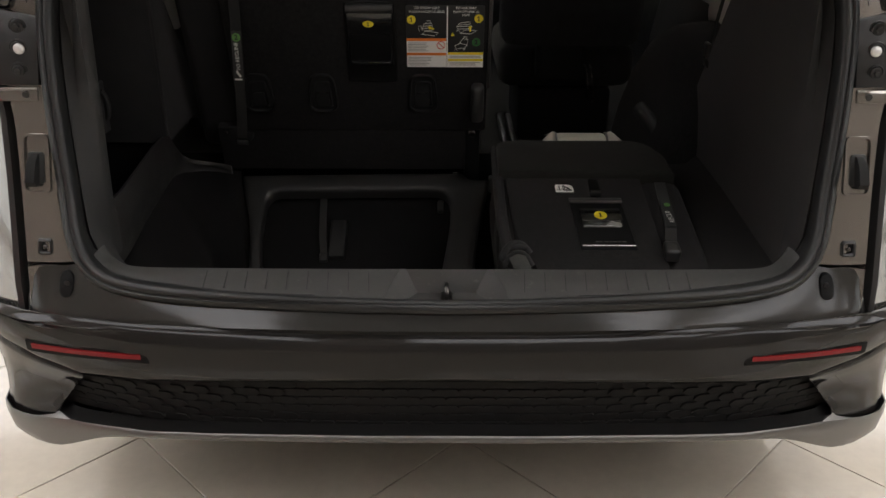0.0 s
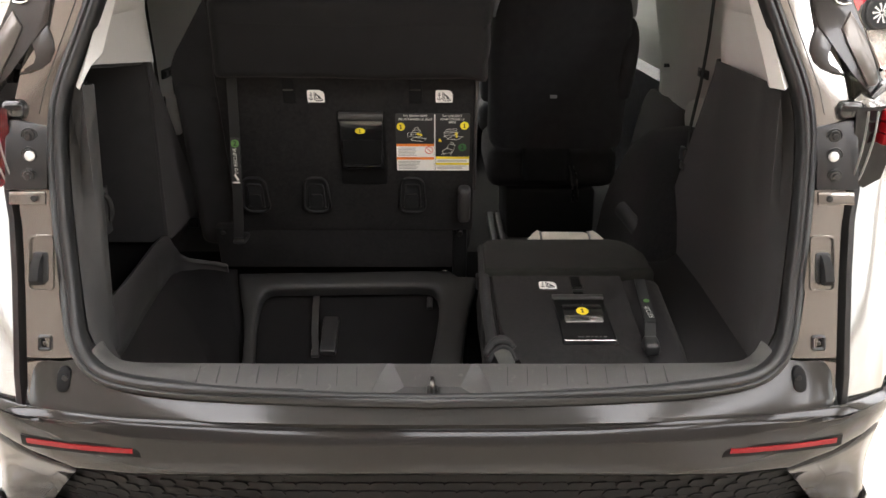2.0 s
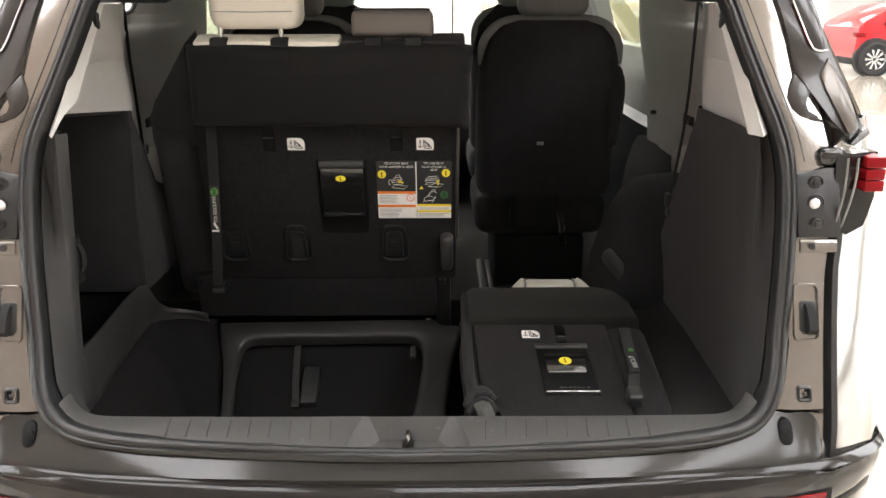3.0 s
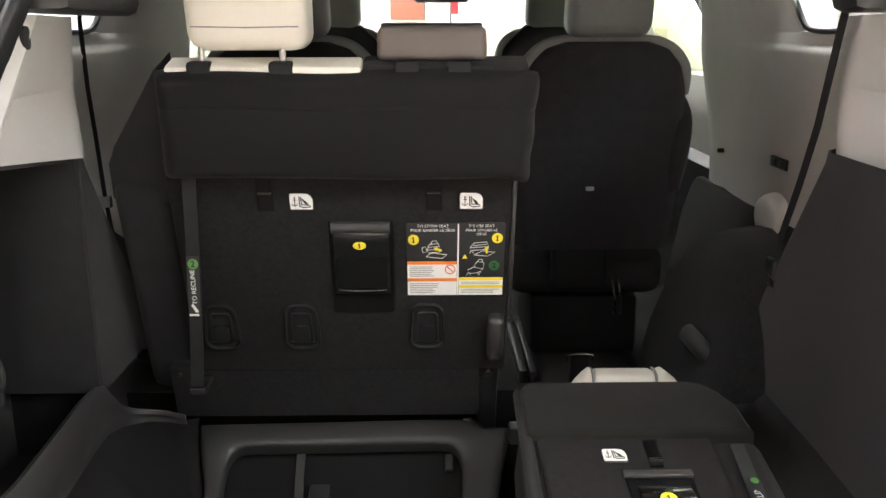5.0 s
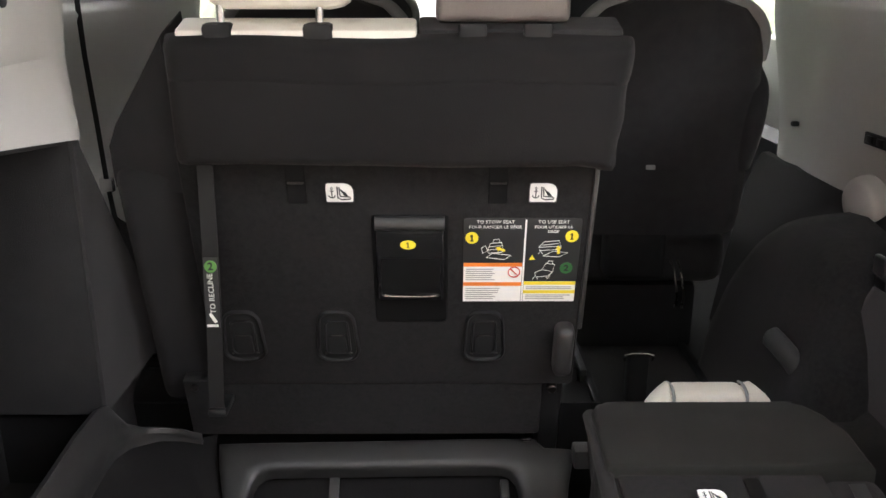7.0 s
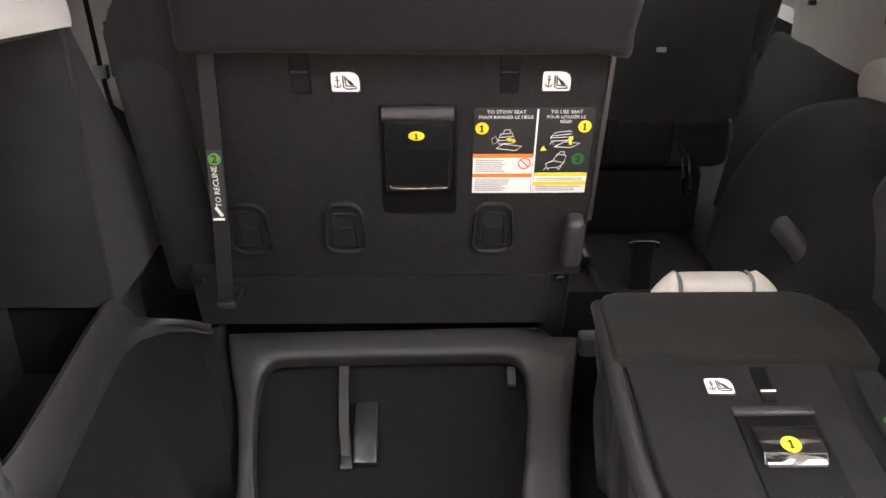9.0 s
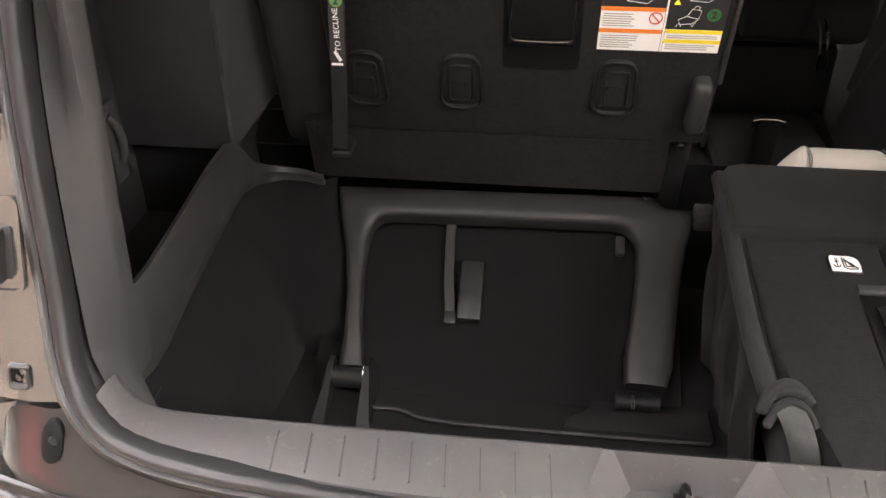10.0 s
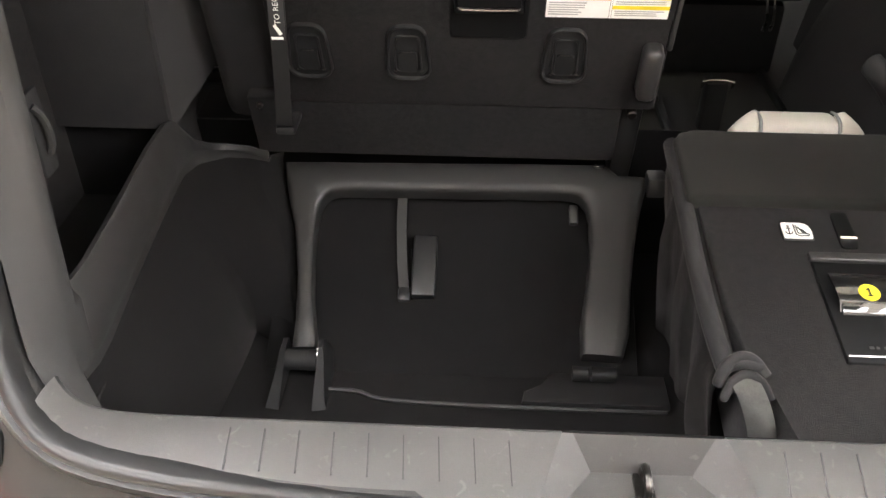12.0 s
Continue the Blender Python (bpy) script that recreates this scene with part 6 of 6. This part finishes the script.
wh_ = part("cushion_end", warp(box(bmesh.new(), 0.288, 0.43, 0.70, 0.765, 0.60, 0.718, 0.018, 4), lambda x, y, z: (x, y, z - 0.004 * math.sin((x - 0.288) / 0.142 * math.pi))), LEATHER, fs, "white leather head restraint end", 60)
for x0, d in ((0.292, -1), (0.426, 1)):
    reach = 0.044 if d < 0 else 0.058
    rings = []
    for f, h in ((0, 0.122), (0.06, 0.128), (0.2, 0.131), (0.45, 0.121), (0.75, 0.106), (0.94, 0.094), (1.0, 0.084)):
        ww = 0.034 * (1 - 0.25 * f * f)
        rings.append([(x0 + d * reach * f, 0.735 + ww * math.cos(a) * (0.6 + 0.4 * abs(math.cos(a))), 0.60 + (h - 0.005) * (0.5 + 0.5 * math.sin(a))) for a in [k * math.tau / 16 for k in range(16)]])
    part("cushion_lobe", solid(bmesh.new(), rings), LEATHER, wh_, "", 70)
    part("cushion_seam", tube(bmesh.new(), smoothed([(x0, 0.6995, 0.66), (x0, 0.702, 0.713), (x0, 0.733, 0.721), (x0, 0.757, 0.714)], 2), 0.003, 6), GREYLEATHER, wh_)
child_tag(lambda x, w, z: fold_map(x, w, z), 0.277, 0.424, 0.0005, fs)
part("tether_slot", warp(prism(bmesh.new(), at_rect(0.348, 0.43, 0.024, 0.07, 0.004), "y", -0.01, 0.0015), fold_map), VOID, fs)
part("tether_bar", warp(prism(bmesh.new(), at_rect(0.348, 0.41, 0.024, 0.0045, 0.0015), "y", 0.0015, 0.006), fold_map), CHROME, fs)
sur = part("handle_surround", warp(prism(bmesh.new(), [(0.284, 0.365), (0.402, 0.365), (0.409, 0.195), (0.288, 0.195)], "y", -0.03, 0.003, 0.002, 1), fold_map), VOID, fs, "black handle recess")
part("handle_lip", warp(box(bmesh.new(), 0.302, 0.388, -0.001, 0.0135, 0.270, 0.284, 0.003, 2), lambda x, w, y: fold_map(x, w + 0.69 * (y - 0.284) + 0.001, y)), mat("polished_handle_lip", (0.02, 0.02, 0.02), 0.08, 0.0, 1.0, 0.04, 40, spec=0.9, rvary=0.03), fs, "glossy black handle lip")
part("surround_lip", fbox(0.282, 0.404, 0.365, 0.38, 0.0, 0.008, 0.003), PLASTIC, fs)
hd2 = part("release_handle", warp(sheet(bmesh.new(), [[(0.30, w, y), (0.39, w, y)] for w, y in ((-0.004, 0.355), (0.006, 0.34), (0.012, 0.310), (0.013, 0.289), (0.010, 0.283), (-0.002, 0.27), (-0.014, 0.258))], thick=0.004), fold_map), GLOSSBLACK, fs, "glossy black release handle")
part("number_dot", warp(disc(bmesh.new(), (0.3435, 0.0125, 0.3015), 0.0145, 0.001, "y", 24), fold_map), YELLOW, hd2, "yellow dot with the number one")
numeral_one(fold_map, 0.3435, 0.3015, 0.0133, 0.02, hd2)
part("handle_edge", warp(tube(bmesh.new(), [(0.291, 0.004, 0.204), (0.406, 0.004, 0.204)], 0.0014, 8), fold_map), ALLOY, fs, "bright handle edge line")
bm = bmesh.new()
for x, wd in ((0.322, 0.006), (0.331, 0.004), (0.341, 0.007), (0.352, 0.004), (0.36, 0.006), (0.371, 0.003), (0.38, 0.007)):
    prism(bm, [(x, 0.2165), (x + wd, 0.2165), (x + wd, 0.2205), (x, 0.2205)], "y", 0.003, 0.0036)
part("handle_text", warp(bm, fold_map), RIBGREY, fs)
st2 = part("recline_strap", warp(sheet(bmesh.new(), [[(x - 0.0125, w, y), (x + 0.0125, w, y)] for x, w, y in ((0.507, 0.004, 0.45), (0.50, 0.006, 0.36), (0.494, 0.008, 0.27), (0.478, 0.018, 0.2), (0.472, 0.02, 0.165))], thick=0.002), fold_map), BLACKPLASTIC, fs, "black recline strap")
tb2 = part("strap_label", warp(prism(bmesh.new(), [(0.488, 0.349), (0.511, 0.349), (0.504, 0.258), (0.482, 0.258)], "y", 0.0125, 0.0135), fold_map), INK, st2)
part("green_dot", warp(disc(bmesh.new(), (0.4995, 0.0140, 0.341), 0.007, 0.001, "y", 20), fold_map), GREEN, tb2)
letters_on(fold_map, 0.496, 0.302, 0.0142, 94, 0.0165, "RECLINE", WHITE, tb2)
part("strap_end", fbox(0.456, 0.49, 0.15, 0.19, 0.0, 0.028, 0.008, 3), BLACKPLASTIC, fs)


# ---- second and front rows ----
def row_seat(name, cx, y, top, wide, label, group, pale):
    st = thing(name, (cx, y + 0.25, 0.42), label, "car seat", group)
    h = wide / 2
    bm = bmesh.new()
    rings = []
    for z, w, d in ((0.79, 0.93, 0.07), (0.805, 0.98, 0.10), (0.84, 1.0, 0.11), (1.0, 1.0, 0.11), (1.15, 1.0, 0.11), (1.26, 0.97, 0.10), (1.33, 0.9, 0.09), (1.375, 0.74, 0.07), (top, 0.5, 0.05)):
        z2 = z if z < 1.3 else z - 1.395 + top
        o = y - 0.18 * (z - 1.0)
        rings.append([(cx - h * w, o + d, z2), (cx - h * w * 0.97, o + 0.02, z2), (cx - h * w * 0.8, o, z2), (cx, o - 0.006, z2), (cx + h * w * 0.8, o, z2), (cx + h * w * 0.97, o + 0.02, z2), (cx + h * w, o + d, z2)])
    part("backrest", solid(bm, rings), LITKNIT, st, "black fabric backrest", 60)
    edge = [(cx - h * w * 1.005, y - 0.18 * (z - 1.0) + 0.032, z - (0 if z < 1.3 else 1.395 - top)) for z, w in ((1.25, 0.965), (1.29, 0.945), (1.325, 0.91), (1.352, 0.85), (1.382, 0.72), (1.398, 0.5))]
    arc = edge + [(2 * cx - x, yy, zz) for x, yy, zz in edge[::-1]]
    soft = smoothed(arc, 2)
    part("shoulder_piping", tube(bmesh.new(), soft, [0.017 * min(1, 0.25 + 4.5 * min(k, len(soft) - 1 - k) / len(soft)) for k in range(len(soft))], 10), pale, st, "pale grey leather shoulder")
    hb = warp(box(bmesh.new(), cx - 0.118, cx + 0.118, y - 0.09, y + 0.03, top + 0.012, top + 0.21, 0.035, 4), lambda a, b, c: (cx + (a - cx) * (1 - 0.5 * abs(c - top - 0.1)), b - 0.18 * (c - 1.4), c))
    part("head_restraint", hb, pale, st, "grey leather head restraint", 60)
    part("hinge_cover", box(bmesh.new(), cx - 0.115, cx + 0.05, y + 0.03, y + 0.12, 0.66, 0.80, 0.02, 3), INKMATT, st)
    part("cushion", box(bmesh.new(), cx - h, cx + h, y + 0.1, y + 0.6, 0.62, 0.78, 0.05, 3), LITKNIT, st)
    part("base", box(bmesh.new(), cx - h * 0.7, cx + h * 0.7, y + 0.12, y + 0.5, 0.42, 0.62, 0.02), INKMATT, st)
    bm = bmesh.new()
    tube(bm, smoothed([(cx + h - 0.022, y + 0.04, 0.98), (cx + h - 0.014, y + 0.0, 1.08), (cx + h - 0.008, y + 0.0, 1.18), (cx + h - 0.01, y + 0.06, 1.22)], 2), 0.03, 10)
    part("armrest", bm, LITKNIT, st)
    return st


m1 = row_seat("second_row_seat", 0.43, 1.45, 1.395, 0.485, "black second row seat with grey leather shoulders", "second row", GREYLEATHER)
copy_thing(m1, pose(-0.435, 1.70, 0.42))
part("seat_tag", box(bmesh.new(), 0.396, 0.42, 1.44, 1.4475, 0.976, 0.988, 0.002), GREYINK, m1, "small pale tag")
f1s = row_seat("front_seat", 0.43, 2.45, 1.42, 0.46, "black front seat with a grey leather head restraint", "front row", GREYLEATHER)
copy_thing(f1s, pose(-0.43, 2.70, 0.42))
rail = thing("seat_rail", (0.35, 1.2, 0.42), "black steel seat rail on the cabin floor", "seat rail")
part("rail", box(bmesh.new(), 0.25, 0.27, 0.9, 1.9, 0.42, 0.44, 0.004), INKMATT, rail)
part("rail", box(bmesh.new(), 0.56, 0.58, 0.9, 1.9, 0.42, 0.44, 0.004), INKMATT, rail)
part("bar_bracket", box(bmesh.new(), 0.335, 0.386, 1.225, 1.27, 0.42, 0.55, 0.006), INKMATT, rail)
part("handle_bar", tube(bmesh.new(), smoothed([(0.326, 1.24, 0.535), (0.326, 1.232, 0.556), (0.394, 1.222, 0.56), (0.394, 1.23, 0.54)], 1), 0.0032, 8), CHROME, rail, "thin bright bar")
part("track_strip", box(bmesh.new(), 0.205, 0.232, 1.35, 1.8, 0.42, 0.46, 0.006), PLASTIC, rail)
part("track_strip", box(bmesh.new(), 0.238, 0.257, 1.35, 1.8, 0.42, 0.457, 0.005), PLASTIC, rail)
# thin rods added for the metallic glints of the seat rails
for x in (0.469, 0.486):
    part("glint_rod", tube(bmesh.new(), smoothed([(x - 0.002, 1.40, 0.745), (x, 1.37, 0.735), (x + 0.01, 1.35, 0.66), (x + 0.012, 1.372, 0.625)], 2), 0.0032, 8), STEEL, rail, "thin steel rod for a seat rail glint")


# ---- showroom things ----
def wheel_parts(parent, x, y, r=0.34):
    bm = bmesh.new()
    ring = [(0.62, -0.10), (0.9, -0.11), (0.98, -0.09), (1.0, 0), (0.98, 0.09), (0.9, 0.11), (0.62, 0.1)]
    sheet(bm, [[(x + r * q * math.cos(k * math.tau / 28), y + w, r + r * q * math.sin(k * math.tau / 28)) for q, w in ring] for k in range(29)])
    wl = part("wheel", bm, TYRE, parent)
    bm = disc(bmesh.new(), (x, y, r), r * 0.66, 0.1, "y", 28, 0.004)
    rim = part("rim", bm, INK, wl)
    for k in range(10):
        a = k * math.tau / 10
        d, e = Vector((math.cos(a), 0, math.sin(a))), Vector((-math.sin(a), 0, math.cos(a)))
        c = Vector((x, y - 0.07, r))
        bm = bmesh.new()
        solid(bm, [[c + d * q + e * w, c + d * q - e * w, c + d * q - e * w + Vector((0, 0.03, 0)), c + d * q + e * w + Vector((0, 0.03, 0))] for q, w in ((0.03, 0.012), (r * 0.66, 0.026))])
        part("spoke", bm, ALLOY, wl)
    bm = bmesh.new()
    tube(bm, [(x + r * 0.66 * math.cos(k * math.tau / 28), y - 0.065, r + r * 0.66 * math.sin(k * math.tau / 28)) for k in range(28)], 0.012, 6, True)
    part("rim_edge", bm, ALLOY, wl)


def red_car(x, y):
    car = thing("parked_car", (x, y, 0), "shiny red car with silver multi-spoke wheels", "car", "red cars")
    prof = [(-1.74, 0.3), (-1.78, 0.6), (-1.74, 0.98), (-1.6, 1.12), (-1.0, 1.42), (-0.4, 1.5), (0.5, 1.46), (1.2, 1.05), (2.0, 0.9), (2.2, 0.6), (2.15, 0.3)]
    bm = bmesh.new()
    solid(bm, [[(x + a * (1 - 0.03 * (q in (0, 4))), y + w * (1 - 0.2 * max(0, b - 0.95) / 0.55), b) for a, b in prof] for q, w in enumerate((-0.9, -0.86, 0, 0.86, 0.9))])
    part("body", bm, REDPAINT, car, "", 25)
    for a0, a1 in ((-1.35, -0.42), (-0.36, 0.55)):
        bm = bmesh.new()
        solid(bm, [[(x + a0 + (0.1 if a0 < -1 else 0), y - 0.895, 1.03), (x + a1, y - 0.895, 1.03), (x + a1, y - 0.80, 1.38), (x + a0 + 0.42 * (a0 < -1), y - 0.80, 1.38)], [(x + a0 + 0.1, y - 0.85, 1.03), (x + a1, y - 0.85, 1.03), (x + a1, y - 0.76, 1.38), (x + a0 + 0.42 * (a0 < -1), y - 0.76, 1.38)]])
        part("window", bm, INK, car)
    for a in (-1.38, 1.38):
        part("wheel_arch", disc(bmesh.new(), (x + a, y - 0.85, 0.36), 0.41, 0.11, "y", 28), INK, car)
        wheel_parts(car, x + a, y - 0.87)
    part("rear_light", box(bmesh.new(), x - 1.79, x - 1.6, y - 0.9, y - 0.7, 0.78, 0.88, 0.02), REDLENS, car)
    part("bumper", box(bmesh.new(), x - 1.8, x + 2.25, y - 0.85, y + 0.85, 0.22, 0.36, 0.05), INK, car)
    return car


rc = red_car(10.4, 17.2)
# Unseen copy added as something red for the bumper step to mirror.
copy_thing(rc, pose(-6.2, -3.4, 0, 0, 0, 20))

# wall panel, shelf and noticeboard seen through the windscreen
cab = thing("wall_cabinet", (-0.75, 12, 0), "red-brown wooden wall panel over a grey counter", "cabinet")
part("panel", box(bmesh.new(), -0.64, -0.14, 11.9, 11.98, 1.58, 2.05, 0.01), BROWN, cab)
part("counter", box(bmesh.new(), 0.7, 3.4, 11.6, 11.98, 0, 1.46, 0.02), mat("tan_counter", (0.5, 0.42, 0.32), 0.5), cab)
part("side_post", box(bmesh.new(), -0.12, 0.0, 11.85, 11.98, 0, 2.6, 0.01), WALL, cab)
part("partition", box(bmesh.new(), -6, 6, 12.0, 12.1, 0, 3.2), WALL, cab)
bn = thing("pennant", (0.25, 11.9, 0), "small red pennant on a thin pole", "flag")
part("pole", tube(bmesh.new(), [(0.25, 11.9, 0), (0.25, 11.9, 2.1)], 0.012, 8), STEEL, bn)
part("cloth", box(bmesh.new(), 0.25, 0.36, 11.895, 11.905, 1.66, 1.95, 0.002), REDPAINT, bn)

# floor tiles laid on the diagonal
TA = radians(45)
UX, UY = Vector((math.cos(TA), math.sin(TA), 0)), Vector((-math.sin(TA), math.cos(TA), 0))
PITCH = 0.6
tl = box(bmesh.new(), -0.2985, 0.2985, -0.2985, 0.2985, -0.006, 0, 0.0012, 1)
tile_ob = part("tile", tl, TILE, floor)
firsttile = True
far = []
for i in range(-50, 60):
    for j in range(-50, 60):
        c = UX * (0.291 + PITCH * (i + 0.5)) + UY * (0.226 + PITCH * (j + 0.5))
        if not (-13.7 < c.x < 19.7 and -9.7 < c.y < 29.7):
            continue
        if -2.6 < c.x < 2.6 and -2.4 < c.y < 1.6:
            ob = tile_ob if firsttile else new("tile", tile_ob.data)
            firsttile = False
            ob.parent = floor
            ob.matrix_local = Matrix.Translation(c) @ Matrix.Rotation(TA, 4, "Z")
        else:
            far.append(c)
verts, faces = [], []
a, b = UX * 0.2985, UY * 0.2985
for c in far:
    k = len(verts)
    for q in (-a - b, a - b, a + b, b - a):
        verts.append(c + q)
    for q in (-a - b, a - b, a + b, b - a):
        verts.append(c + q * 1.003 + Vector((0, 0, -0.006)))
    faces += [(k, k + 1, k + 2, k + 3), (k, k + 4, k + 5, k + 1), (k + 1, k + 5, k + 6, k + 2), (k + 2, k + 6, k + 7, k + 3), (k + 3, k + 7, k + 4, k)]
me = bpy.data.meshes.new("far_tiles")
me.from_pydata(verts, [], faces)
me.materials.append(TILE)
ft = new("far_tiles", me)
ft.parent = floor
tagged(ft, "", kind="stuff")
